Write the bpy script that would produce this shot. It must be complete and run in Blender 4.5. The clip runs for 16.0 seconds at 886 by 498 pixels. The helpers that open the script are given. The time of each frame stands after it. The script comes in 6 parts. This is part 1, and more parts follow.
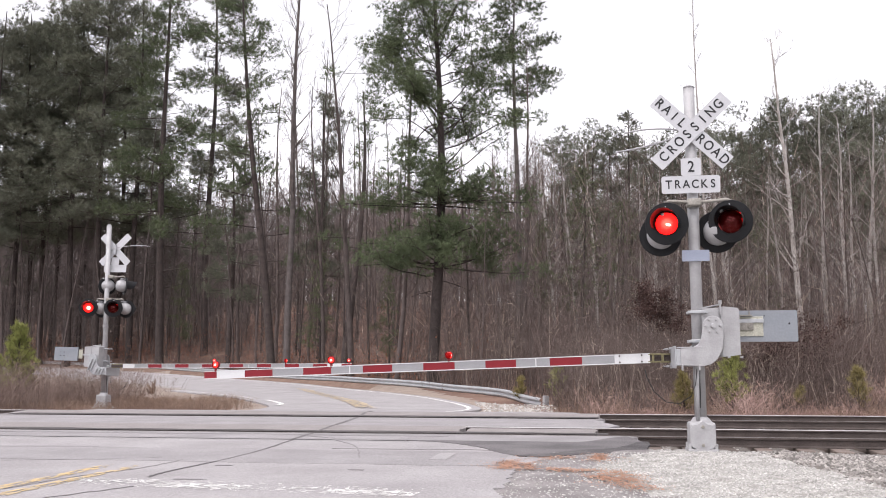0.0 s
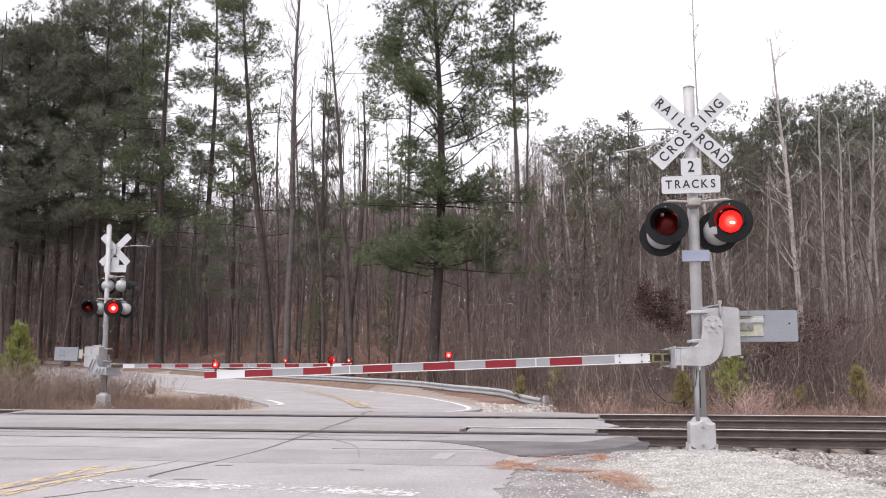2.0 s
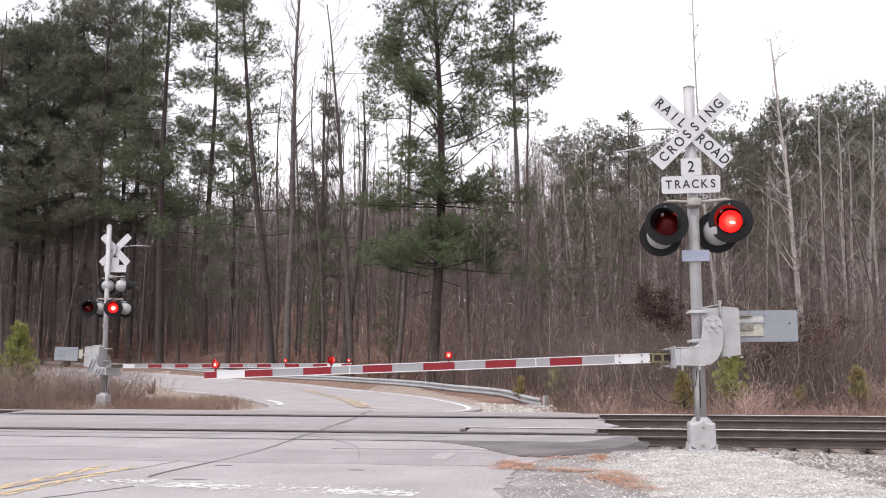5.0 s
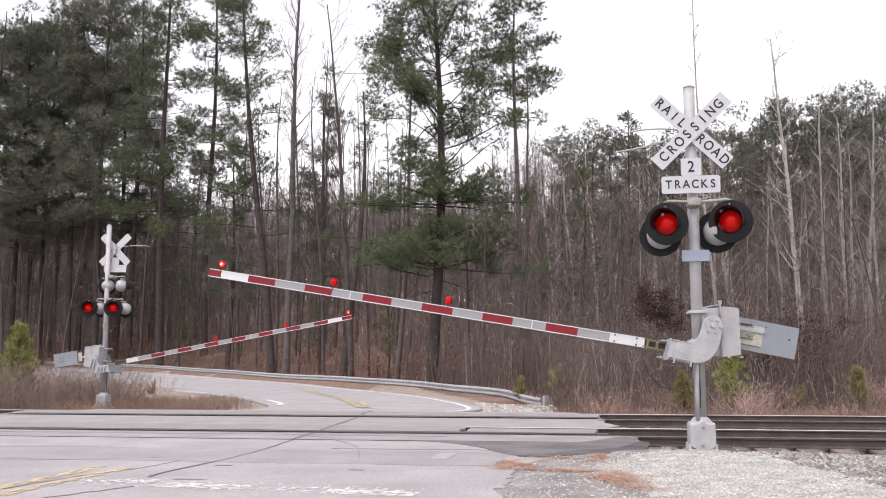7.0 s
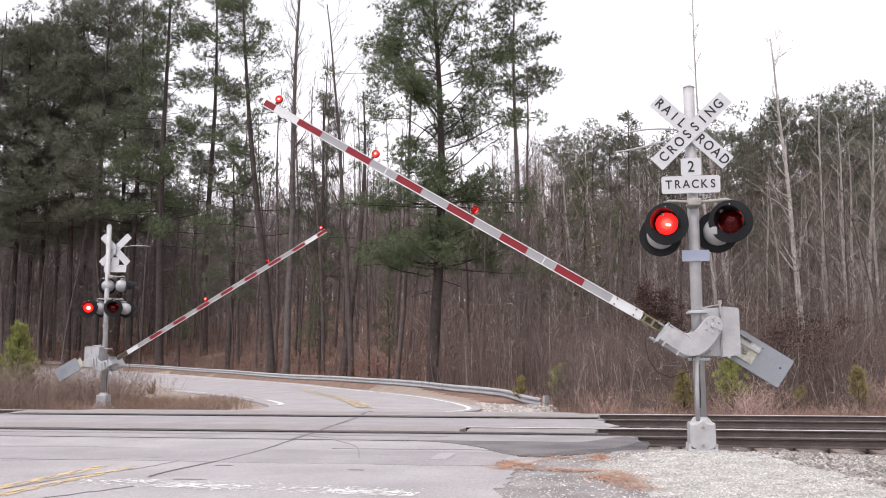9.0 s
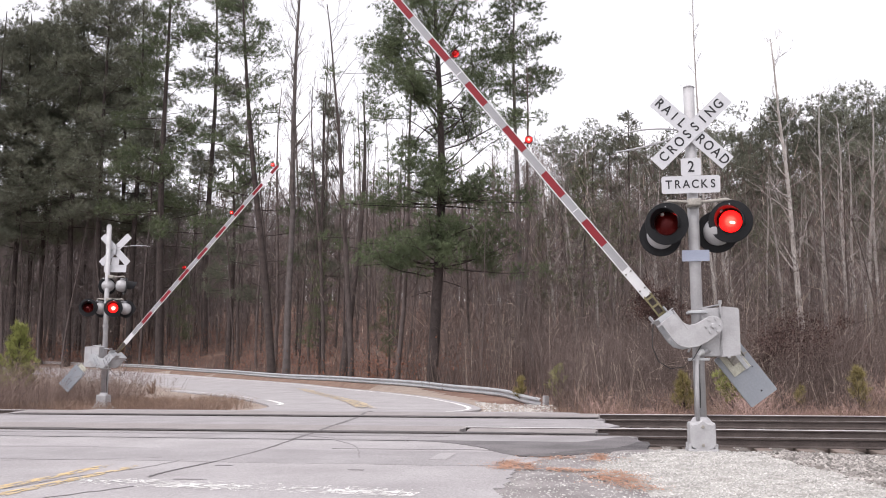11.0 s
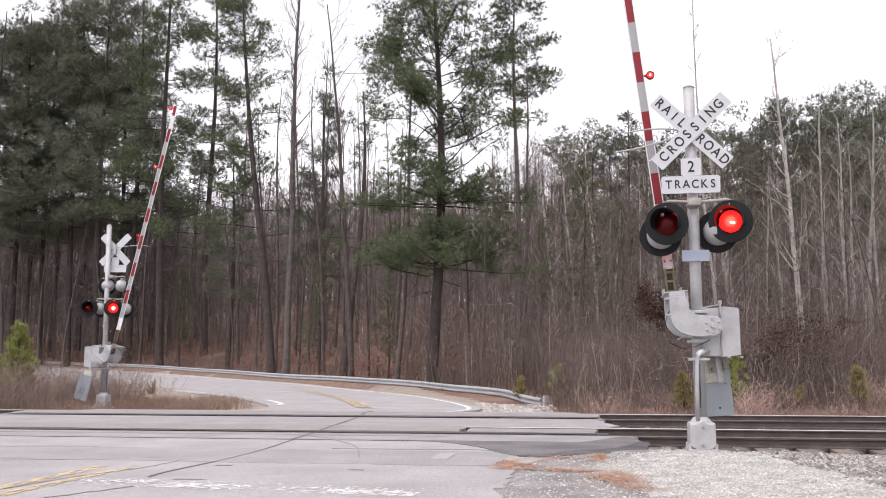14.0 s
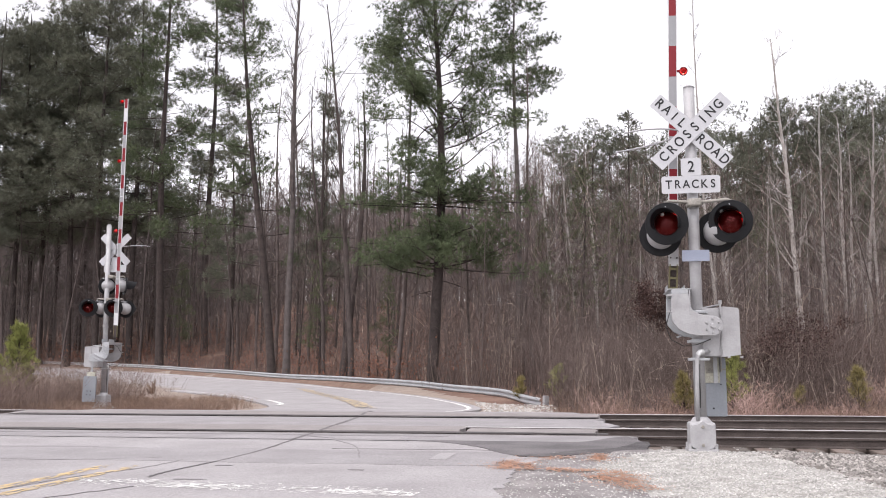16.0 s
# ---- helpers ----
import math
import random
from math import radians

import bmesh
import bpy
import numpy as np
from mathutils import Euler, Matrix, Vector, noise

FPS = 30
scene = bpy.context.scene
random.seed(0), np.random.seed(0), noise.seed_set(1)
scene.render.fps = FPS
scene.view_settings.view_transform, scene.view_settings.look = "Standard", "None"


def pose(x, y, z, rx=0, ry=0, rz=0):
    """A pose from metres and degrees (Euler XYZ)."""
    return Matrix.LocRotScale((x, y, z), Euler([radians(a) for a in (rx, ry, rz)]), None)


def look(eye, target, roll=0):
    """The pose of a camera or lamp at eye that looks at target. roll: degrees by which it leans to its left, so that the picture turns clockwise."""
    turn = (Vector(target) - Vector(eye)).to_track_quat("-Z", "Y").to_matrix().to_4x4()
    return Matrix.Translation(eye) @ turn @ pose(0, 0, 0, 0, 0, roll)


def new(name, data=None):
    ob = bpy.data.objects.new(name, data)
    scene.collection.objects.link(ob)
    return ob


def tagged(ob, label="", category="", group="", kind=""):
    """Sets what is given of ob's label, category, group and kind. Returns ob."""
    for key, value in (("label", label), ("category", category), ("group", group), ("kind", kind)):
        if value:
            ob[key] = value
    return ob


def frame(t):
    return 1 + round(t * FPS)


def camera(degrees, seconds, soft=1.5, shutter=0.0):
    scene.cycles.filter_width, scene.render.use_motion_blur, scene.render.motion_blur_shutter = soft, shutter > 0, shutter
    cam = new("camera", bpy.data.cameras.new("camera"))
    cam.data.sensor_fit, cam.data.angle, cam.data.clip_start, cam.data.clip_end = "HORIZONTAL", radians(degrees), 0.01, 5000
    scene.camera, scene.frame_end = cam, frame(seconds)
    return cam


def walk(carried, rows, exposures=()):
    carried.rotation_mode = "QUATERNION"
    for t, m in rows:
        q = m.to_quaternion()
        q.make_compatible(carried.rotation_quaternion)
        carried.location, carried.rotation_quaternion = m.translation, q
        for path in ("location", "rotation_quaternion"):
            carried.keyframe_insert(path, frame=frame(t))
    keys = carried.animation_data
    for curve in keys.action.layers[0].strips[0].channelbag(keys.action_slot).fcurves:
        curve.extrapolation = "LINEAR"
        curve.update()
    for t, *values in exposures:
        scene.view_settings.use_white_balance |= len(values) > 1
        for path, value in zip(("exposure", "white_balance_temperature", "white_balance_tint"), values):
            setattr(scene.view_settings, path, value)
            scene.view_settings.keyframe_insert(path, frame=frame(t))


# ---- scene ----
# World: x along the tracks, y along the road, z up; z = 0 at the near rail's head.
YAW = 9.0
EYE = Vector((0.0, 0.0, 1.0))
cam = camera(52.2, 16.0, soft=1.0)
walk(cam, [(0.0, pose(*EYE, 97.618, 0, YAW)), (16.0, pose(*EYE, 97.618, 0, YAW))],
     exposures=[(0.0, 1.0, 6500, 16), (16.0, 1.0, 6500, 16)])

# ---- daylight: bright overcast ----
world = bpy.data.worlds.new("overcast_sky")
scene.world = world
world.use_nodes = True
wn, wl = world.node_tree.nodes, world.node_tree.links
wn.clear()
sky = wn.new("ShaderNodeTexSky")
sky.sky_type, sky.sun_disc = "NISHITA", False
sky.sun_elevation, sky.sun_rotation = radians(64), radians(203)
sky.air_density, sky.dust_density, sky.ozone_density = 1.0, 1.0, 1.0
pale = wn.new("ShaderNodeHueSaturation")
pale.inputs["Saturation"].default_value = 0.10
bg = wn.new("ShaderNodeBackground")
bg.inputs["Strength"].default_value = 0.15
wo = wn.new("ShaderNodeOutputWorld")
wl.new(sky.outputs[0], pale.inputs["Color"])
wl.new(pale.outputs[0], bg.inputs["Color"])
wl.new(bg.outputs[0], wo.inputs["Surface"])
sun_data = bpy.data.lights.new("sun", "SUN")
sun_data.energy, sun_data.angle, sun_data.color = 1.5, radians(60), (1.0, 0.98, 0.95)
sun = new("sun", sun_data)
sun.matrix_world = look((-10, -24, 54), (0, 0, 0))


# ---- materials ----
def material(name, colors, scale=8.0, rough=0.85, metal=0.0, bump=0.2, fine=60.0, spread=0.5, per_object=0.0, per_island=0.0, spec=0.3, speck=0.18):
    """A rough surface: two or three colours mixed by coarse noise, fine grain, bump, and an optional change from piece to piece."""
    m = bpy.data.materials.new(name)
    m.use_nodes = True
    n, l = m.node_tree.nodes, m.node_tree.links
    b = n["Principled BSDF"]
    b.inputs["Roughness"].default_value, b.inputs["Metallic"].default_value = rough, metal
    b.inputs["Specular IOR Level"].default_value = spec
    geo = n.new("ShaderNodeTexCoord")
    a = n.new("ShaderNodeTexNoise")
    a.inputs["Scale"].default_value, a.inputs["Detail"].default_value = scale, 6
    g = n.new("ShaderNodeTexNoise")
    g.inputs["Scale"].default_value, g.inputs["Detail"].default_value = fine, 3
    l.new(geo.outputs["Object"], a.inputs["Vector"])
    l.new(geo.outputs["Object"], g.inputs["Vector"])
    ramp = n.new("ShaderNodeValToRGB")
    ramp.color_ramp.elements[0].position, ramp.color_ramp.elements[1].position = 0.5 - spread / 2, 0.5 + spread / 2
    ramp.color_ramp.elements[0].color = (*colors[0], 1)
    ramp.color_ramp.elements[1].color = (*colors[-1], 1)
    if len(colors) == 3:
        e = ramp.color_ramp.elements.new(0.5)
        e.color = (*colors[1], 1)
    l.new(a.outputs["Fac"], ramp.inputs["Fac"])
    col = ramp.outputs["Color"]
    grain = n.new("ShaderNodeMapRange")
    grain.inputs["From Min"].default_value, grain.inputs["From Max"].default_value = 0.3, 0.7
    grain.inputs["To Min"].default_value, grain.inputs["To Max"].default_value = 1 - speck, 1 + speck
    l.new(g.outputs["Fac"], grain.inputs["Value"])
    val = grain.outputs[0]
    for amount, node, sock in ((per_object, "ShaderNodeObjectInfo", "Random"), (per_island, "ShaderNodeNewGeometry", "Random Per Island")):
        if amount:
            r = n.new(node)
            mr = n.new("ShaderNodeMapRange")
            mr.inputs["To Min"].default_value, mr.inputs["To Max"].default_value = 1 - amount, 1 + amount
            l.new(r.outputs[sock], mr.inputs["Value"])
            mu = n.new("ShaderNodeMath")
            mu.operation = "MULTIPLY"
            l.new(val, mu.inputs[0])
            l.new(mr.outputs[0], mu.inputs[1])
            val = mu.outputs[0]
    hsv = n.new("ShaderNodeHueSaturation")
    l.new(col, hsv.inputs["Color"])
    l.new(val, hsv.inputs["Value"])
    l.new(hsv.outputs[0], b.inputs["Base Color"])
    if bump:
        bp = n.new("ShaderNodeBump")
        bp.inputs["Strength"].default_value, bp.inputs["Distance"].default_value = bump, 0.02
        l.new(g.outputs["Fac"], bp.inputs["Height"])
        l.new(bp.outputs[0], b.inputs["Normal"])
    return m


def glow_material(name, color, strength):
    m = bpy.data.materials.new(name)
    m.use_nodes = True
    b = m.node_tree.nodes["Principled BSDF"]
    b.inputs["Base Color"].default_value = (*[c * 0.05 for c in color], 1)
    b.inputs["Emission Color"].default_value = (*color, 1)
    b.inputs["Emission Strength"].default_value = strength
    return m


def lit_material(name, r, power=3.0, rim=0.62):
    """A lit signal lens seen from outside: hottest in the middle, deep red towards the rim."""
    m = glow_material(name, (1.0, 0.05, 0.04), power)
    n, l = m.node_tree.nodes, m.node_tree.links
    co, ln, ramp = n.new("ShaderNodeTexCoord"), n.new("ShaderNodeVectorMath"), n.new("ShaderNodeValToRGB")
    ln.operation = "LENGTH"
    sc = n.new("ShaderNodeMath")
    sc.operation = "DIVIDE"
    sc.inputs[1].default_value = r * 1.16
    e = ramp.color_ramp.elements
    e[0].position, e[0].color = 0.50, (1.0, 0.20 * min(1.0, power / 3.0), 0.14 * min(1.0, power / 3.0), 1)
    e[1].position, e[1].color = 1.0, (rim, 0.012, 0.010, 1)
    k = e.new(0.74)
    k.color = (0.45 + 0.55 * rim, 0.050 * rim, 0.038 * rim, 1)
    l.new(co.outputs["Object"], ln.inputs[0])
    l.new(ln.outputs["Value"], sc.inputs[0])
    l.new(sc.outputs[0], ramp.inputs["Fac"])
    l.new(ramp.outputs["Color"], n["Principled BSDF"].inputs["Emission Color"])
    return m


def lens_material(name, tint):
    m = bpy.data.materials.new(name)
    m.use_nodes = True
    n, l = m.node_tree.nodes, m.node_tree.links
    n.clear()
    o, mix = n.new("ShaderNodeOutputMaterial"), n.new("ShaderNodeMixShader")
    t, g = n.new("ShaderNodeBsdfTransparent"), n.new("ShaderNodeBsdfGlossy")
    t.inputs["Color"].default_value = (*tint, 1)
    g.inputs["Color"].default_value, g.inputs["Roughness"].default_value = (0.9, 0.3, 0.3, 1), 0.15
    mix.inputs["Fac"].default_value = 0.04
    l.new(t.outputs[0], mix.inputs[1])
    l.new(g.outputs[0], mix.inputs[2])
    l.new(mix.outputs[0], o.inputs["Surface"])
    return m


M = {
    "asphalt": material("weathered_asphalt", [(0.27, 0.255, 0.258), (0.33, 0.315, 0.318)], 0.9, 0.9, 0, 0.6, 55, 0.35, speck=0.22),
    "asphalt_patch": material("newer_asphalt", [(0.20, 0.188, 0.193), (0.26, 0.245, 0.25)], 1.2, 0.9, 0, 0.5, 90),
    "asphalt_dark": material("black_asphalt", [(0.06, 0.055, 0.057), (0.125, 0.116, 0.118)], 2.5, 0.9, 0, 0.6, 55, 0.4, speck=0.25),
    "asphalt_mid": material("overlay_asphalt", [(0.235, 0.222, 0.226), (0.29, 0.275, 0.28)], 1.3, 0.9, 0, 0.6, 55, 0.35, speck=0.22),
    "needle_mid": material("light_pine_needles", [(0.062, 0.076, 0.038), (0.115, 0.13, 0.066)], 1, 0.75, 0, 0, 6, 0.6, 0.15, 0.35),
    "weed": material("grey_weeds", [(0.115, 0.083, 0.072), (0.25, 0.182, 0.155)], 0.5, 0.9, 0, 0, 5, 0.6, 0.1, 0.35),
    "vine": material("vine_leaves", [(0.042, 0.022, 0.019), (0.085, 0.048, 0.040)], 1, 0.9, 0, 0, 5, 0.6, 0.1, 0.4),
    "asphalt_lobe": material("lobe_asphalt", [(0.095, 0.088, 0.091), (0.175, 0.163, 0.166)], 1.6, 0.9, 0, 0.6, 55, 0.5, speck=0.25),
    "crack": material("faded_crack", [(0.175, 0.163, 0.167), (0.24, 0.225, 0.23)], 6, 0.9, 0, 0.3),
    "tar": material("tar_joint", [(0.105, 0.098, 0.10), (0.17, 0.158, 0.16)], 4, 0.85, 0, 0.3),
    "strip_dark": material("rail_strip_dark", [(0.05, 0.045, 0.045), (0.10, 0.09, 0.09)], 4, 0.85, 0, 0.3),
    "rubber": material("crossing_rubber", [(0.205, 0.185, 0.182), (0.27, 0.248, 0.245)], 2, 0.85, 0, 0.4),
    "white_line": material("worn_white_paint", [(0.45, 0.44, 0.43), (0.78, 0.77, 0.75)], 5, 0.7, 0, 0.3, 60, 0.3),
    "yellow_line": material("worn_yellow_paint", [(0.39, 0.32, 0.235), (0.54, 0.395, 0.205)], 4, 0.75, 0, 0.3, 60, 0.3),
    "faded_yellow": material("faded_yellow_paint", [(0.36, 0.315, 0.26), (0.50, 0.385, 0.24)], 4, 0.8, 0, 0.3, 60, 0.3),
    "soil": material("leaf_litter", [(0.085, 0.047, 0.037), (0.145, 0.086, 0.066), (0.22, 0.142, 0.112)], 0.35, 0.95, 0, 0.8, 9),
    "drift": material("drifted_leaves", [(0.12, 0.075, 0.058), (0.215, 0.148, 0.116)], 2.5, 0.95, 0, 0.9, 25, 0.5),
    "shoulder": material("red_clay_shoulder", [(0.21, 0.165, 0.135), (0.31, 0.255, 0.22)], 2, 0.95, 0, 0.6, 40),
    "clay": material("pine_straw", [(0.32, 0.17, 0.11), (0.47, 0.285, 0.205)], 3, 0.95, 0, 0.6, 40),
    "gravel": material("pale_gravel", [(0.24, 0.23, 0.21), (0.40, 0.39, 0.37)], 6, 0.9, 0, 0.8, 45, 0.4),
    "stone": material("gravel_stone", [(0.26, 0.25, 0.235), (0.47, 0.46, 0.44)], 3, 0.9, 0, 0.3, 60, 0.5, 0, 0.36),
    "ballast": material("ballast_stone", [(0.17, 0.155, 0.145), (0.33, 0.31, 0.29)], 3, 0.9, 0, 0.3, 60, 0.5, 0, 0.5),
    "ballast_bed": material("ballast_bed", [(0.09, 0.08, 0.072), (0.18, 0.16, 0.145)], 5, 0.95, 0, 0.8, 30),
    "rail_side": material("rusty_rail", [(0.058, 0.046, 0.043), (0.105, 0.086, 0.079)], 3, 0.8, 0.2, 0.3),
    "rail_top": material("polished_rail", [(0.46, 0.44, 0.44), (0.60, 0.585, 0.585)], 1, 0.55, 0.85, 0.05, speck=0.05),
    "tie": material("creosote_tie", [(0.095, 0.074, 0.064), (0.185, 0.150, 0.132)], 3, 0.9, 0, 0.6, 30, 0.5, 0.3),
    "galv": material("galvanised_steel", [(0.33, 0.34, 0.355), (0.44, 0.445, 0.46)], 3, 0.5, 0.35, 0.1, 40, speck=0.05),
    "dull_galv": material("dull_zinc", [(0.20, 0.217, 0.245), (0.285, 0.30, 0.325)], 2.5, 0.5, 0.25, 0.1, 40, 0.7, speck=0.05),
    "silver": material("aluminium_paint", [(0.27, 0.264, 0.268), (0.355, 0.35, 0.357), (0.415, 0.41, 0.42)], 5, 0.5, 0.15, 0.12, 50, 0.62, speck=0.05),
    "sign_white": material("sign_white", [(0.43, 0.43, 0.45), (0.50, 0.50, 0.52)], 2, 0.5, 0, 0.03, speck=0.05),
    "sign_back": material("sign_back", [(0.50, 0.50, 0.50), (0.60, 0.60, 0.60)], 3, 0.6, 0.2, 0.05, speck=0.05),
    "sign_blue": material("number_plate_grey", [(0.23, 0.255, 0.33), (0.30, 0.325, 0.40)], 3, 0.5, 0, 0.05, speck=0.05),
    "black": material("black_paint", [(0.006, 0.006, 0.007), (0.014, 0.014, 0.016)], 4, 0.55, 0, 0.1, spec=0.2, speck=0.05),
    "letter": material("black_letter", [(0.015, 0.015, 0.018), (0.03, 0.03, 0.03)], 4, 0.6, 0, 0, speck=0.05),
    "red_stripe": material("red_stripe", [(0.155, 0.007, 0.013), (0.215, 0.013, 0.020)], 4, 0.5, 0, 0.05, speck=0.05),
    "grey_stripe": material("reflective_grey", [(0.23, 0.23, 0.24), (0.30, 0.30, 0.31)], 4, 0.45, 0.1, 0.05, speck=0.05),
    "white_stripe": material("arm_white", [(0.52, 0.52, 0.53), (0.60, 0.60, 0.61)], 4, 0.5, 0, 0.05, speck=0.05),
    "brass": material("yellowed_bracket", [(0.13, 0.115, 0.055), (0.24, 0.215, 0.125)], 8, 0.6, 0.3, 0.2),
    "cable_and_gap_shade": material("cable_and_gap_shade", [(0.02, 0.02, 0.02), (0.035, 0.035, 0.035)], 5, 0.6, 0, 0),
    "dark_red": material("unlit_red", [(0.018, 0.001, 0.0015), (0.036, 0.002, 0.003)], 20, 0.4, 0, 0.2, 200),
    "lit_red": lit_material("lit_red", 0.138),
    "lit_small": glow_material("lit_arm_lamp", (1.0, 0.06, 0.05), 3.0),
    "hot": glow_material("hot_filament", (1.0, 0.55, 0.45), 7.0),
    "warm_red": lit_material("dimming_red", 0.138, 0.30, 0.07),
    "arm_off": material("unlit_arm_lamp", [(0.24, 0.020, 0.028), (0.34, 0.04, 0.05)], 20, 0.35, 0, 0.1),
    "cream": material("cream_plate", [(0.36, 0.35, 0.29), (0.46, 0.45, 0.38)], 9, 0.7, 0, 0.2),
    "sapling_brown": material("fading_pine_needles", [(0.16, 0.13, 0.05), (0.26, 0.22, 0.09)], 2, 0.8, 0, 0, 9, 0.6, 0.1, 0.3),
    "lens": lens_material("red_lens", (0.95, 0.30, 0.28)),
    "bark_grey": material("grey_bark", [(0.050, 0.039, 0.036), (0.108, 0.087, 0.082)], 2, 0.95, 0, 0.8, 25, 0.5, 0.35),
    "bark_mid": material("mottled_grey_bark", [(0.062, 0.052, 0.050), (0.135, 0.116, 0.112)], 2, 0.95, 0, 0.8, 25, 0.5, 0.2),
    "bark_pine": material("pine_bark", [(0.029, 0.023, 0.022), (0.068, 0.053, 0.049)], 3, 0.95, 0, 0.9, 18, 0.5, 0.25),
    "bark_pale": material("pale_bark", [(0.20, 0.18, 0.165), (0.38, 0.35, 0.33)], 1.5, 0.9, 0, 0.5, 14, 0.4, 0.15),
    # distance haze mixed into the bark colour, lighter than bark_grey
    "far_bark": material("haze_paled_bark", [(0.130, 0.108, 0.103), (0.205, 0.172, 0.165)], 0.15, 0.95, 0, 0, 3, 0.6, 0, 0.3),
    "pale_stem": material("pale_dead_stems", [(0.24, 0.19, 0.155), (0.40, 0.33, 0.28)], 0.4, 0.95, 0, 0, 5, 0.6, 0.1, 0.4),
    "pink_grass": material("pinkish_grass", [(0.20, 0.128, 0.11), (0.38, 0.265, 0.232)], 0.6, 0.9, 0, 0, 5, 0.6, 0.1, 0.35),
    "pipe_grey": material("stained_pipe", [(0.20, 0.185, 0.165), (0.34, 0.32, 0.29)], 6, 0.6, 0.2, 0.2),
    "concrete": material("old_concrete", [(0.26, 0.245, 0.23), (0.36, 0.345, 0.33)], 5, 0.9, 0, 0.5, 40),
    "rail_dull": material("dull_rail_head", [(0.20, 0.185, 0.18), (0.30, 0.28, 0.275)], 1, 0.6, 0.6, 0.05),
    "crumb": material("crumbled_edge", [(0.15, 0.136, 0.136), (0.215, 0.198, 0.197), (0.30, 0.28, 0.274)], 2.2, 0.95, 0, 0.9, 50, 0.6),
    "post_wood": material("weathered_post", [(0.10, 0.085, 0.075), (0.17, 0.15, 0.135)], 4, 0.95, 0, 0.5, 25),
    "twig": material("twigs", [(0.082, 0.065, 0.060), (0.15, 0.122, 0.112)], 0.7, 0.95, 0, 0, 9, 0.5, 0.3),
    "needle": material("pine_needles", [(0.056, 0.075, 0.038), (0.116, 0.143, 0.074)], 0.8, 0.75, 0, 0, 6, 0.6, 0.15, 0.35),
    # distance haze put into the colour: a paler, greyer copy of the needles
    "needle_far": material("haze_tinted_pine_needles", [(0.082, 0.088, 0.064), (0.160, 0.167, 0.122)], 0.5, 0.8, 0, 0, 4, 0.6, 0.2, 0.35),
    "needle_young": material("young_pine_needles", [(0.17, 0.185, 0.055), (0.28, 0.29, 0.095)], 2, 0.75, 0, 0, 9, 0.6, 0.1, 0.3),
    "pale_twig": material("pale_twigs", [(0.17, 0.148, 0.138), (0.28, 0.25, 0.235)], 0.7, 0.95, 0, 0, 9, 0.5, 0.3),
    "brush": material("bare_brush", [(0.066, 0.048, 0.043), (0.145, 0.110, 0.098)], 0.3, 0.95, 0, 0, 5, 0.6, 0.2, 0.4),
    "dry_grass": material("dry_grass", [(0.125, 0.082, 0.062), (0.29, 0.205, 0.158)], 0.5, 0.9, 0, 0, 5, 0.6, 0.1, 0.35),
    "dry_leaf": material("dead_leaves", [(0.15, 0.060, 0.038), (0.26, 0.118, 0.075)], 2, 0.9, 0, 0, 5, 0.6, 0.1, 0.4),
}


# ---- mesh tools ----
def mesh_from(name, verts, faces, mats, index=None, smooth=False):
    me = bpy.data.meshes.new(name)
    me.from_pydata([tuple(v) for v in verts], [], [tuple(f) for f in faces])
    for mt in mats if isinstance(mats, (list, tuple)) else [mats]:
        me.materials.append(mt)
    if index is not None:
        me.polygons.foreach_set("material_index", index)
    if smooth:
        me.polygons.foreach_set("use_smooth", [True] * len(me.polygons))
    me.update()
    return me


def part(name, bm, mat, parent, label="", smooth=False):
    """Links a bmesh or a mesh as one mesh object under a thing or a part."""
    if isinstance(bm, bmesh.types.BMesh):
        me = bpy.data.meshes.new(name)
        bm.to_mesh(me)
        bm.free()
        for mt in mat if isinstance(mat, (list, tuple)) else [mat]:
            me.materials.append(mt)
        if smooth:
            me.polygons.foreach_set("use_smooth", [True] * len(me.polygons))
    else:
        me = bm
    ob = new(name, me)
    ob.parent = parent
    return tagged(ob, label) if label else ob


def thing(name, m, label, category, group="", kind=""):
    ob = new(name)
    ob.empty_display_size = 0.2
    ob.matrix_basis = m
    return tagged(ob, label, category, group, kind)


def add_box(bm, size, center=(0, 0, 0), bevel=0.0, rot=None, mi=0):
    m = Matrix.Translation(center) @ (rot or Matrix.Identity(4)) @ Matrix.Diagonal((*size, 1))
    r = bmesh.ops.create_cube(bm, size=1.0, matrix=m)
    vs = r["verts"]
    fs = {f for v in vs for f in v.link_faces}
    for f in fs:
        f.material_index = mi
    if bevel:
        es = list({e for v in vs for e in v.link_edges})
        bmesh.ops.bevel(bm, geom=es, offset=bevel, segments=2, affect="EDGES", profile=0.5)
    return bm


def add_cyl(bm, r1, r2, depth, m, sides=20, caps=True, mi=0):
    r = bmesh.ops.create_cone(bm, cap_ends=caps, cap_tris=False, segments=sides, radius1=r1, radius2=r2, depth=depth, matrix=m)
    for f in {f for v in r["verts"] for f in v.link_faces}:
        f.material_index = mi
    return bm


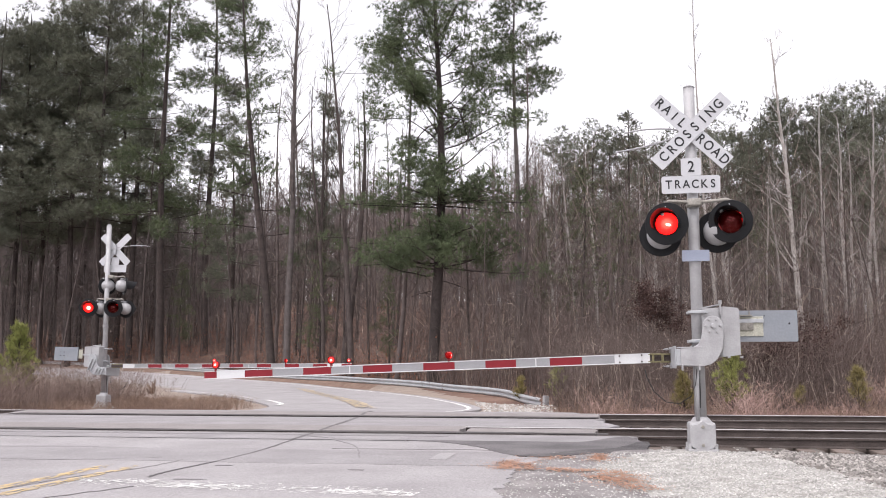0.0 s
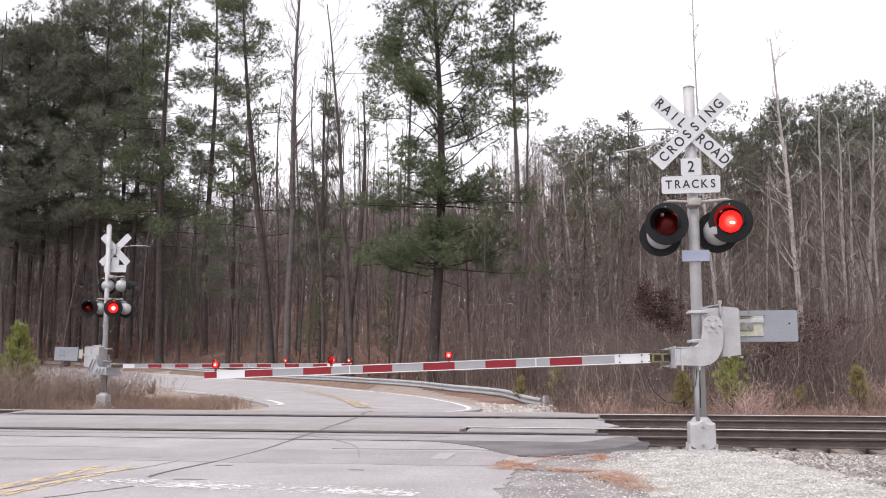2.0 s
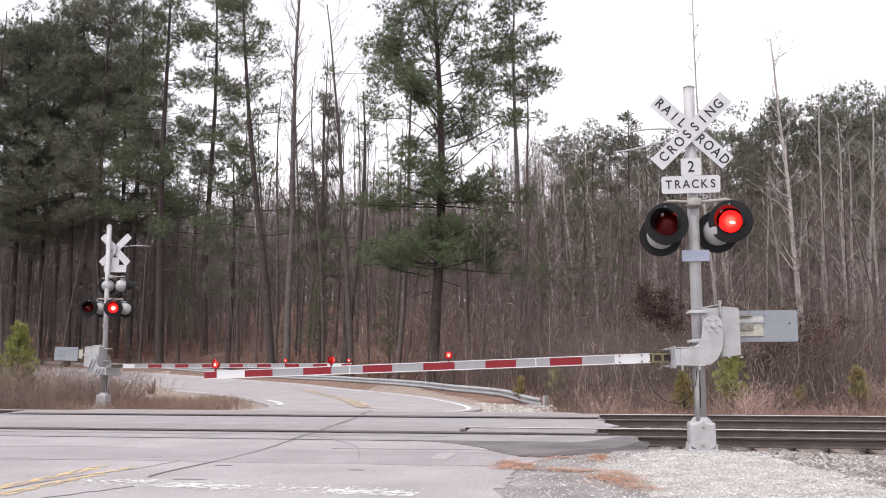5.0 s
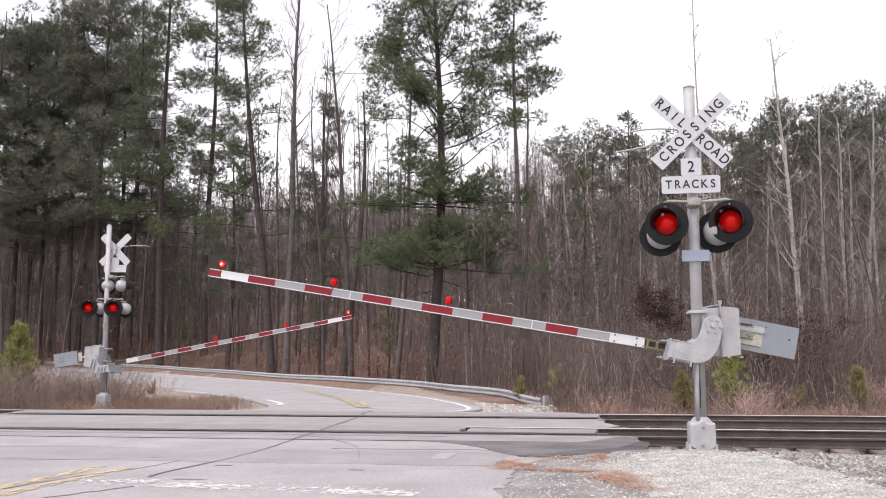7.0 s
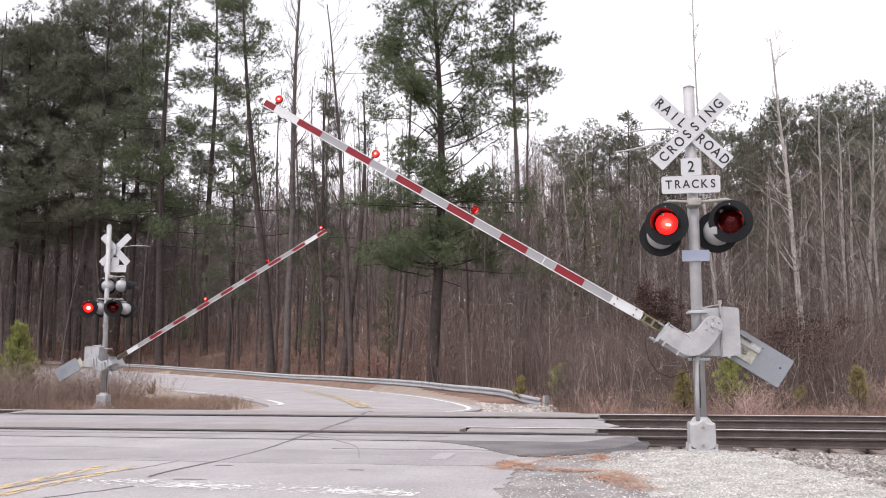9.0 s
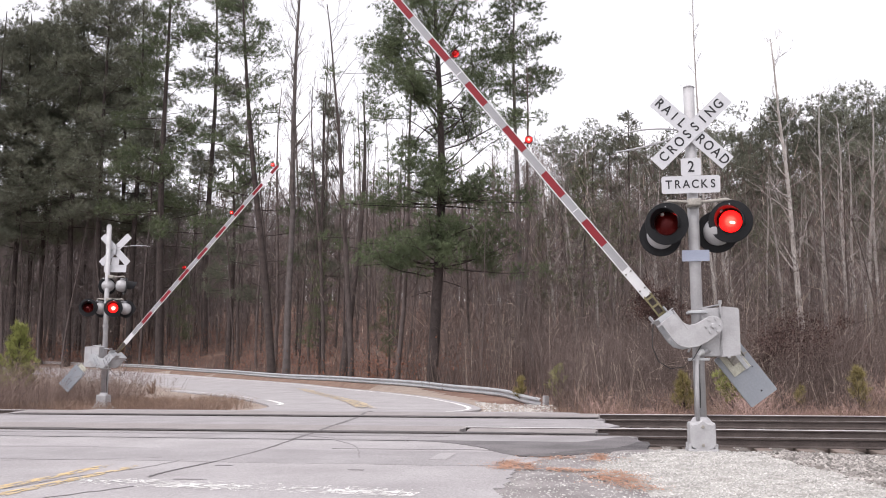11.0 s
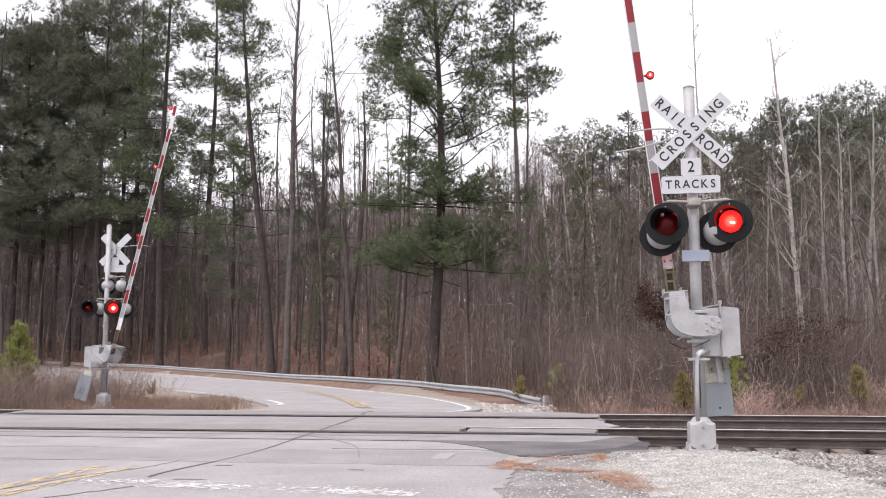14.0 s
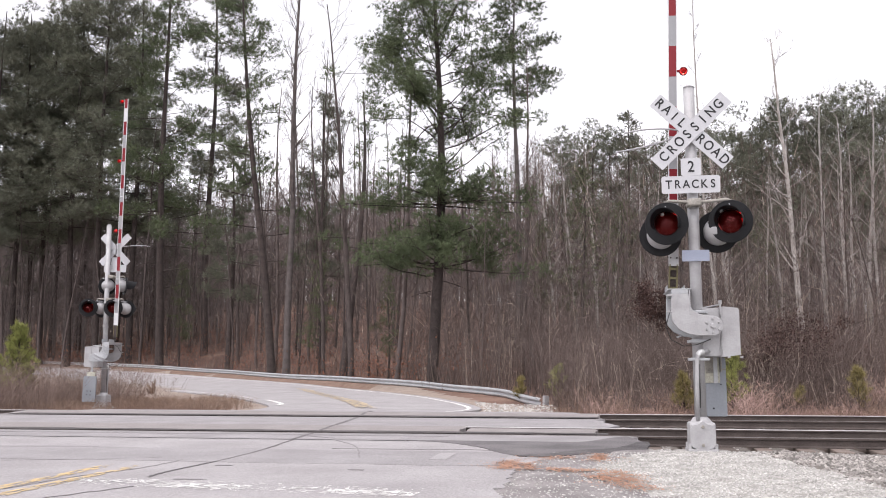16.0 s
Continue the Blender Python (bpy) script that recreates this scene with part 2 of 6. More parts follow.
def tube_arrays(points, radii, sides, base):
    """Rings of vertices round a path; returns vertices and faces, numbered from base."""
    pts = np.array(points, float)
    n = len(pts)
    tang = np.gradient(pts, axis=0)
    tang /= np.linalg.norm(tang, axis=1, keepdims=True) + 1e-9
    ref = np.where(np.abs(tang[:, 2:3]) > 0.9, [[1.0, 0, 0]], [[0, 0, 1.0]])
    a = np.cross(tang, ref)
    a /= np.linalg.norm(a, axis=1, keepdims=True) + 1e-9
    b = np.cross(tang, a)
    ang = np.linspace(0, 2 * np.pi, sides, endpoint=False)
    r = np.array(radii, float)[:, None, None]
    ring = pts[:, None, :] + r * (np.cos(ang)[None, :, None] * a[:, None, :] + np.sin(ang)[None, :, None] * b[:, None, :])
    faces = [(base + i * sides + j, base + i * sides + (j + 1) % sides, base + (i + 1) * sides + (j + 1) % sides, base + (i + 1) * sides + j)
             for i in range(n - 1) for j in range(sides)]
    return ring.reshape(-1, 3), faces


class Builder:
    """Gathers tubes and loose faces into one mesh."""

    def __init__(self):
        self.v, self.f, self.n = [], [], 0

    def tube(self, points, radii, sides=6):
        v, f = tube_arrays(points, radii, sides, self.n)
        self.v.append(v)
        self.f += f
        self.n += len(v)

    def faces(self, verts, faces):
        verts = np.array(verts, float)
        self.v.append(verts)
        self.f += [tuple(i + self.n for i in f) for f in faces]
        self.n += len(verts)

    def mesh(self, name, mat, smooth=False):
        return mesh_from(name, np.concatenate(self.v), self.f, mat, smooth=smooth)


def pipe(points, radius, sides=10):
    """A bmesh pipe with closed ends through points."""
    bm = bmesh.new()
    v, f = tube_arrays(points, [radius] * len(points), sides, 0)
    vs = [bm.verts.new(p) for p in v]
    for q in f:
        bm.faces.new([vs[i] for i in q])
    bm.faces.new(vs[:sides][::-1])
    bm.faces.new(vs[-sides:])
    return bm


def curve(a, b, sag, n=9):
    a, b = np.array(a, float), np.array(b, float)
    return [a + (b - a) * k / (n - 1) + np.array(sag) * (4 * (k / (n - 1)) * (1 - k / (n - 1))) for k in range(n)]


def at(bearing, dist):
    """Plan position: sideways tangent off the view axis, and metres ahead."""
    c, s = math.cos(radians(YAW)), math.sin(radians(YAW))
    return (bearing * dist * c - dist * s, bearing * dist * s + dist * c)


# ---- ground, road and tracks ----
# The far road: left edge, right edge (plan by bearing and distance, then height), from the crossing round the bend.
ROAD = [((-0.245, 20.5), 0.03, (-0.030, 20.3), 0.03), ((-0.190, 26.0), -0.03, (0.042, 25.3), -0.06), ((-0.212, 31.0), -0.02, (0.000, 32.0), 0.0),
        ((-0.245, 38.0), -0.06, (-0.045, 39.0), 0.0), ((-0.300, 51.0), -0.16, (-0.110, 49.0), 0.05), ((-0.345, 59.0), -0.16, (-0.165, 57.5), 0.2),
        ((-0.375, 66.0), -0.14, (-0.235, 66.0), 0.4), ((-0.430, 77.0), -0.06, (-0.310, 78.0), 0.72), ((-0.490, 90.0), 0.1, (-0.400, 92.0), 1.1),
        ((-0.60, 112.0), 0.5, (-0.53, 117.0), 1.7)]


def smooth_rows(rows, steps):
    """Catmull-Rom through rows of numbers."""
    r = np.array(rows, float)
    r = np.vstack([2 * r[0] - r[1], r, 2 * r[-1] - r[-2]])
    out = []
    for i in range(1, len(r) - 2):
        for k in range(steps):
            t = k / steps
            a, b, c, d = r[i - 1], r[i], r[i + 1], r[i + 2]
            out.append(0.5 * (2 * b + (c - a) * t + (2 * a - 5 * b + 4 * c - d) * t * t + (3 * b - a - 3 * c + d) * t ** 3))
    out.append(r[-2])
    return np.array(out)


ROAD_L = smooth_rows([(*at(*a), z) for a, z, b, w in ROAD], 6)
ROAD_R = smooth_rows([(*at(*b), w) for a, z, b, w in ROAD], 6)
ROAD_C = (ROAD_L + ROAD_R) / 2
# the guardrail's beam, outside the bend
GUARD = [(-1.61, 32.07, -0.13), (-2.26, 33.5, -0.06), (-3.19, 35.88, 0.08), (-4.47, 38.22, 0.15), (-6.01, 40.53, 0.2), (-7.79, 43.29, 0.3), (-9.76, 46.04, 0.37),
         (-11.92, 48.75, 0.42), (-14.4, 51.93, 0.49), (-16.27, 54.18, 0.52), (-18.94, 57.33, 0.56), (-21.97, 60.92, 0.65), (-24.44, 63.58, 0.75), (-27.64, 67.14, 0.87),
         (-31.93, 71.56, 0.99), (-36.75, 76.38, 1.18), (-41.91, 81.16, 1.36), (-47.68, 86.36, 1.51), (-53.81, 91.5, 1.63), (-64.0, 99.0, 1.9)]
RAILS = ((14.30, 0.0), (15.735, 0.03), (18.40, 0.035), (19.835, 0.07))
CROSS_X = (-13.2, 0.55)


def step(a, b, x):
    t = min(1.0, max(0.0, (x - a) / (b - a)))
    return t * t * (3 - 2 * t)


def bed(x, y):
    """Height of the land without the road."""
    z = 0.03 * (noise.noise((x * 0.25, y * 0.25, 0)) + 0.5 * noise.noise((x * 0.9, y * 0.9, 3)))
    near = step(11.3, 12.8, y) * (1 - step(21.2, 23.0, y))
    z += -0.02 - 0.20 * near
    z += -0.16 * step(20.5, 24.0, y) * (1 - step(26, 34, y))
    # the ditch and the wooded rise beyond
    px, py = x * math.cos(radians(YAW)) + y * math.sin(radians(YAW)), -x * math.sin(radians(YAW)) + y * math.cos(radians(YAW))
    left = 1 - step(-0.2, 0.35, px / max(py, 8.0)) if py > 0 else 1.0
    start = 33 + 62 * (1 - step(-0.45, 0.02, px / max(py, 8.0)))
    up = max(0.0, py - start - 6)
    z += (0.085 + 0.025 * left) * min(up, 160) + 0.5 * step(0, 40, up) * noise.noise((x * 0.05, y * 0.05, 7))
    if py > start - 8:
        z += 1.2 * (1 - step(-0.45, -0.05, px / max(py, 8.0))) * step(start - 8, start, py)
    return z


def road_at(x, y):
    """Distance outside the far road's edges, and its height there."""
    d2 = (ROAD_C[:, 0] - x) ** 2 + (ROAD_C[:, 1] - y) ** 2
    i = int(np.argmin(d2))
    l, r = ROAD_L[i], ROAD_R[i]
    ax, ay = r[0] - l[0], r[1] - l[1]
    w = math.hypot(ax, ay)
    t = ((x - l[0]) * ax + (y - l[1]) * ay) / (w * w)
    tc = min(1.0, max(0.0, t))
    return max(0.0, -t * w, (t - 1) * w, math.sqrt(d2[i]) - w * 0.75), l[2] + (r[2] - l[2]) * tc


GUARD_LINE = smooth_rows(GUARD, 4)


def ground(x, y):
    z = bed(x, y)
    if 20.5 < y < 130 and x < 10:
        d, zr = road_at(x, y)
        if d < 9:
            k = 1 - step(0.6, 9.0, d)
            z = z * (1 - k) + (zr - 0.055 - 0.02 * min(d, 3)) * k
        if d > 0.3 and y > 30:
            g2 = (GUARD_LINE[:, 0] - x) ** 2 + (GUARD_LINE[:, 1] - y) ** 2
            i = int(np.argmin(g2))
            k = 1 - step(0.9, 2.6, math.sqrt(g2[i]))
            z = z * (1 - k) + (GUARD_LINE[i][2] - 0.165) * k
    # under the paving of the near side and the crossing
    if y < 13.2 and CROSS_X[0] - 0.3 < x < CROSS_X[1] + 0.6:
        k = step(CROSS_X[0] - 0.3, CROSS_X[0] + 0.5, x) * (1 - step(CROSS_X[1] - 0.9, CROSS_X[1] + 0.5, x))
        z = z * (1 - k) + (-0.075) * k
    if y < 12.9 and -1.4 < x < 1.0:
        z = max(z, -0.022 + 0.008 * noise.noise((x * 3, y * 3, 4)))
    z -= 0.07 * step(11.9, 12.3, y) * (1 - step(13.2, 14.0, y)) * step(0.65, 0.95, x)
    # gravel mound round the mast foot
    z += 0.05 * math.exp(-((x - 1.6) ** 2 / 3.0 + (y - 11.2) ** 2 / 1.2))
    return z


def axis(fine_lo, fine_hi, fine, lo, hi, grow=1.22):
    a = list(np.arange(fine_lo, fine_hi + 1e-6, fine))
    s = fine
    while a[-1] < hi:
        s *= grow
        a.append(a[-1] + s)
    s = fine
    while a[0] > lo:
        s *= grow
        a.insert(0, a[0] - s)
    return a


BALLAST_LEAD = 0.05


def crumb_edge(y):
    """Where the crumbled road edge gives way to pale gravel."""
    return 0.62 - 0.52 * step(7.4, 9.8, y) + 0.72 * step(9.9, 12.0, y)


def build_ground():
    xs, ys = axis(-22, 16, 0.4, -1800, 1800), axis(2, 66, 0.4, -900, 2500, 1.10)
    # finer where gravel, ballast and the crumbling road edge meet
    xs = [x for x in xs if not -1.7 < x < 4.7] + list(np.arange(-1.6, 4.65, 0.13))
    ys = [y for y in ys if not 6.1 < y < 13.1] + list(np.arange(6.2, 13.05, 0.13))
    xs.sort()
    ys.sort()
    v = [(x, y, ground(x, y)) for y in ys for x in xs]
    w = len(xs)
    f, mi = [], []
    for j in range(len(ys) - 1):
        for i in range(w - 1):
            f.append((j * w + i, j * w + i + 1, (j + 1) * w + i + 1, (j + 1) * w + i))
            cx, cy = (xs[i] + xs[i + 1]) / 2, (ys[j] + ys[j + 1]) / 2
            k = 0
            if cy < 12.9 and cx < 1.65 + 0.245 * (12.42 - cy) + BALLAST_LEAD + 0.12 * noise.noise((cx * 2.3, cy * 2.3, 5)):
                k = 4 if cx < crumb_edge(cy) + 0.22 * noise.noise((cx * 1.7, cy * 1.7, 2)) + 0.12 * noise.noise((cx * 6, cy * 6, 3)) else 1
            elif cy < 21.4:
                k = 2
            elif cy < 110 and cx < 4:
                d, _ = road_at(cx, cy)
                if d < 1.6:
                    k = 3
            mi.append(k)
    me = mesh_from("ground", v, f, [M["soil"], M["gravel"], M["ballast_bed"], M["shoulder"], M["crumb"]], mi, True)
    return tagged(new("ground", me), "leaf-strewn ground with gravel, ballast and dry clay shoulders", "ground", kind="structure")


build_ground()


def ribbon(name, left, right, mat, lift, thick=0.05):
    """A sheet between two edges, with a small kerb of its own thickness."""
    L, R = np.array(left, float), np.array(right, float)
    n = len(L)
    cols = 5
    v, f = [], []
    for i in range(n):
        for k in range(cols):
            p = L[i] + (R[i] - L[i]) * k / (cols - 1)
            v.append((p[0], p[1], p[2] + lift))
    for i in range(n - 1):
        for k in range(cols - 1):
            f.append((i * cols + k, i * cols + k + 1, (i + 1) * cols + k + 1, (i + 1) * cols + k))
    base = len(v)
    for side, e in ((0, L), (cols - 1, R)):
        for i in range(n):
            v.append((e[i][0], e[i][1], e[i][2] + lift - thick))
        for i in range(n - 1):
            a, b = i * cols + side, (i + 1) * cols + side
            c, d = base + i, base + i + 1
            f.append((a, b, d, c) if side == 0 else (b, a, c, d))
        base += n
    return mesh_from(name, v, f, mat)


def strip_along(path, half, lift, z0=None):
    """A painted strip: left and right edges along a path of x, y, z."""
    p = np.array(path, float)
    t = np.gradient(p[:, :2], axis=0)
    t /= np.linalg.norm(t, axis=1, keepdims=True) + 1e-9
    nrm = np.c_[-t[:, 1], t[:, 0]]
    L, R = p.copy(), p.copy()
    L[:, :2] += nrm * half
    R[:, :2] -= nrm * half
    return L, R


road = tagged(new("road", ribbon("road", ROAD_L, ROAD_R, M["asphalt"], 0.0)), "pale weathered asphalt road curving away into the woods", "road", kind="structure")


def near_paving():
    """Near approach and the crossing apron, outlined with a ragged edge."""
    rows = []
    for y in list(np.arange(-30, 4, 0.5)) + list(np.arange(4, 13.71, 0.09)):
        right = -0.75 + 1.35 * step(9.8, 13.0, y) + 0.10 * noise.noise((y * 1.7, 2, 0)) + 0.09 * noise.noise((y * 5, 6, 0)) + 0.05 * noise.noise((y * 14, 8, 0)) if y > 4 else -0.75
        left = -8.9 - 4.2 * step(9.0, 14.0, y)
        rows.append((left, right, y))
    return [(l, y, -0.012) for l, r, y in rows], [(r, y, -0.012) for l, r, y in rows]


nl, nr = near_paving()
approach = tagged(new("road_approach", ribbon("road_approach", nl, nr, M["asphalt"], 0.0, 0.08)), "cracked pale grey asphalt road before the tracks", "road", kind="structure")


def slab(name, x0, x1, y0, z0, y1, z1, mat, label, ragged=0.12):
    L, R = [], []
    n = 10
    for k in range(n):
        y, z = y0 + (y1 - y0) * k / (n - 1), z0 + (z1 - z0) * k / (n - 1)
        L.append((x0 + ragged * noise.noise((y * 2.1, 9, 0)) * 3, y, z))
        R.append((x1 + ragged * noise.noise((y * 2.3, 4, 0)) * 3 - 0.35 * (y - y0) / max(y1 - y0, 0.1) * ragged * 4, y, z))
    return tagged(new(name, ribbon(name, L, R, mat, 0.0, 0.12)), label, "pavement", kind="structure")


g = 0.045
slab("crossing_apron", -13.0, 0.75, 13.0, -0.004, RAILS[0][0] - g, 0.0, M["asphalt_mid"], "dark asphalt apron against the near rail", 0.2)
slab("crossing_panel", -12.6, -2.05, RAILS[0][0] + 0.13, 0.004, RAILS[1][0] - 0.07, 0.040, M["rubber"], "brown crossing fill between the rails", 0.03)
slab("crossing_panel", -2.0, 0.15, RAILS[0][0] + 0.13, 0.0, RAILS[1][0] - 0.09, 0.014, M["rubber"], "brown crossing fill sunk below the rail", 0.03)
slab("crossing_middle", -13.1, 0.45, RAILS[1][0] + g, 0.03, RAILS[2][0] - g, 0.035, M["asphalt_mid"], "grey asphalt between the two tracks", 0.15)
slab("crossing_panel", -12.9, 0.25, RAILS[2][0] + 0.13, 0.040, RAILS[3][0] - 0.07, 0.080, M["rubber"], "brown crossing fill between the rails", 0.05)
slab("crossing_apron", -12.0, -0.2, RAILS[3][0] + g, 0.07, 21.3, 0.03, M["asphalt_mid"], "asphalt apron behind the far rail", 0.1)


def rail_mesh(length, top):
    """Flat-bottomed rail with head, web and foot; the head's top is a material of its own."""
    prof = [(-0.075, -0.186), (0.075, -0.186), (0.075, -0.172), (0.012, -0.150), (0.010, -0.045), (0.037, -0.036), (0.037, -0.006), (0.031, 0.0),
            (-0.031, 0.0), (-0.037, -0.006), (-0.037, -0.012), (-0.037, -0.036), (-0.010, -0.045), (-0.012, -0.150), (-0.075, -0.172)]
    prof = [(a, b * 0.76) for a, b in prof]
    n = len(prof)
    v = [(x, a, b) for x in (-length / 2, length / 2) for a, b in prof]
    f = [(i, (i + 1) % n, n + (i + 1) % n, n + i) for i in range(n)] + [tuple(range(n))[::-1], tuple(range(n, 2 * n))]
    mi = [1 if i in ((7,) if top == "rail_dull" else (7, 8, 9)) else 0 for i in range(n)] + [0, 0]
    return mesh_from("rail", v, f, [M["rail_side"], M[top]], mi)


def tie_mesh():
    bm = bmesh.new()
    add_box(bm, (0.22, 2.6, 0.17), (0, 0, -0.085), 0.012)
    me = bpy.data.meshes.new("tie")
    bm.to_mesh(me)
    bm.free()
    me.materials.append(M["tie"])
    return me


def build_tracks():
    dull, bright, tm = rail_mesh(400.0, "rail_dull"), rail_mesh(400.0, "rail_top"), tie_mesh()
    for k, label in ((0, "nearer railway track of steel rails on wooden ties"), (2, "second railway track of steel rails on wooden ties")):
        (ya, za), (yb, zb) = RAILS[k], RAILS[k + 1]
        tr = thing("railway_track", pose(0, (ya + yb) / 2, 0), label, "railway track", "railway tracks", "structure")
        for y, z, rm in ((ya, za, dull), (yb, zb, bright)):
            r = part("rail", rm, None, tr, "steel rail with a polished head")
            r.location = (0, y - (ya + yb) / 2, z)
        tilt = math.atan2(zb - za, yb - ya)
        for i, x in enumerate(list(np.arange(0.95, 22, 0.53)) + list(np.arange(-13.6, -30, -0.53))):
            t = part("tie", tm, None, tr)
            t.location = (x + random.uniform(-0.03, 0.03), random.uniform(-0.05, 0.05), (za + zb) / 2 - 0.146 + random.uniform(-0.01, 0.005))
            t.rotation_euler = (tilt, 0, random.uniform(-0.02, 0.02))


build_tracks()


# ---- crossing signals ----
LOOPS = []
FLASH = {"a": [], "b": [], "on": []}


def text_mesh(word, size, mat, spacing=1.0):
    c = bpy.data.curves.new("letters", "FONT")
    c.body, c.size, c.align_x, c.align_y, c.space_character = word, size, "CENTER", "CENTER", spacing
    c.extrude, c.offset = 0.0015, size * 0.015
    ob = bpy.data.objects.new("letters", c)
    me = bpy.data.meshes.new_from_object(ob.evaluated_get(bpy.context.evaluated_depsgraph_get()))
    bpy.data.objects.remove(ob)
    me.materials.clear()
    me.materials.append(mat)
    return me


FACE = Matrix.Rotation(radians(90), 4, "X")


def rounded_plate(w, h, r, thick, bolts=()):
    bm = bmesh.new()
    pts = []
    for cx, cz, a0 in ((w / 2 - r, h / 2 - r, 0), (-w / 2 + r, h / 2 - r, 90), (-w / 2 + r, -h / 2 + r, 180), (w / 2 - r, -h / 2 + r, 270)):
        pts += [(cx + r * math.cos(radians(a0 + k * 22.5)), cz + r * math.sin(radians(a0 + k * 22.5))) for k in range(5)]
    outline_solid(bm, pts, -thick / 2, thick / 2)
    for x, z in bolts:
        add_cyl(bm, 0.012, 0.012, 0.012, Matrix.Translation((x, -thick / 2 - 0.004, z)) @ FACE, 8)
    return bm


def outline_solid(bm, pts, y0, y1, mi=0):
    """Solid between y0 and y1 with an outline in x, z."""
    a = [bm.verts.new((x, y0, z)) for x, z in pts]
    b = [bm.verts.new((x, y1, z)) for x, z in pts]
    fs = [bm.faces.new(a), bm.faces.new(b[::-1])]
    n = len(pts)
    for i in range(n):
        fs.append(bm.faces.new((a[(i + 1) % n], a[i], b[i], b[(i + 1) % n])))
    for f in fs:
        f.material_index = mi
    bmesh.ops.recalc_face_normals(bm, faces=fs)
    return bm


def ring_shell(bm, profile, sides=28, start=0.0, sweep=360.0, mi=0):
    """Turns a profile of (radius, y) round the y axis; start and sweep in degrees, 0 to the side and 90 up."""
    full = sweep >= 360
    n = sides if full else sides + 1
    rows = []
    for k in range(n):
        a = radians(start + sweep * k / sides)
        rows.append([bm.verts.new((r * math.cos(a), y, r * math.sin(a))) for r, y in profile])
    for k in range(sides):
        p, q = rows[k], rows[(k + 1) % n]
        for i in range(len(profile) - 1):
            f = bm.faces.new((p[i], q[i], q[i + 1], p[i + 1]))
            f.material_index = mi
    return bm


LETTERS = {}


def spell(parent, word, x, z, size, pitch):
    """Black letters, one part each, evenly spaced along a board."""
    for i, ch in enumerate(word):
        if (ch, size) not in LETTERS:
            LETTERS[ch, size] = text_mesh(ch, size, M["letter"])
        t = part("letter", LETTERS[ch, size], None, parent)
        t.matrix_basis = Matrix.Translation((x + (i - (len(word) - 1) / 2) * pitch, -0.007, z)) @ FACE @ Matrix.Diagonal((0.87, 1, 1, 1))


def light_meshes():
    d = {}
    bm = bmesh.new()
    ring_shell(bm, [(0.152, 0.002), (0.152, -0.012), (0.262, -0.008), (0.268, 0.0), (0.262, 0.012), (0.17, 0.012)], 32)
    d["disc"] = bm_mesh("signal_light", bm, M["black"])
    bm = bmesh.new()
    ring_shell(bm, [(0.172, 0.013), (0.178, 0.05), (0.170, 0.17), (0.13, 0.235), (0.06, 0.262), (0.0, 0.265)], 28)
    add_box(bm, (0.05, 0.08, 0.06), (0, 0.12, 0.18), 0.01)
    d["housing"] = bm_mesh("housing", bm, M["silver"], True)
    # black bowl and inner ring, added to block light from the turned-away lit faces
    bm = bmesh.new()
    ring_shell(bm, [(0.126, 0.0045), (0.150, 0.0040), (0.150, 0.18), (0.10, 0.23), (0.0, 0.24)], 24)
    d["bowl"] = bm_mesh("reflector", bm, M["black"], True)
    bm = bmesh.new()
    ring_shell(bm, [(0.150, -0.008), (0.14, -0.022), (0.10, -0.044), (0.05, -0.054), (0.0, -0.057)], 28)
    d["lens"] = bm_mesh("lens", bm, M["lens"], True)
    # hood: open below, longest on top
    bm = bmesh.new()
    sides = 30
    rows = []
    for k in range(sides + 1):
        a = radians(-22 + 224 * k / sides)
        reach = 0.13 + 0.19 * (0.5 + 0.5 * math.sin(a)) ** 0.7
        ca, sa = math.cos(a), math.sin(a)
        rows.append([bm.verts.new((r * ca, y, r * sa)) for r, y in ((0.162, -0.012), (0.166, -reach), (0.171, -reach), (0.168, -0.012))])
    for p, q in zip(rows, rows[1:]):
        for i in range(4):
            bm.faces.new((p[i], q[i], q[(i + 1) % 4], p[(i + 1) % 4]))
    for e in (rows[0], rows[-1]):
        bm.faces.new(e)
    bmesh.ops.recalc_face_normals(bm, faces=bm.faces)
    d["visor"] = bm_mesh("visor", bm, M["black"], True)
    # lamp inserts
    d["bulb"] = bulb_mesh(0.138)
    d["glare"] = bulb_mesh(0.138, 2.3)
    return d


def bm_mesh(name, bm, mats, smooth=False):
    me = bpy.data.meshes.new(name)
    bm.to_mesh(me)
    bm.free()
    for mt in mats if isinstance(mats, (list, tuple)) else [mats]:
        me.materials.append(mt)
    if smooth:
        me.polygons.foreach_set("use_smooth", [True] * len(me.polygons))
        me.set_sharp_from_angle(angle=radians(40))
    return me


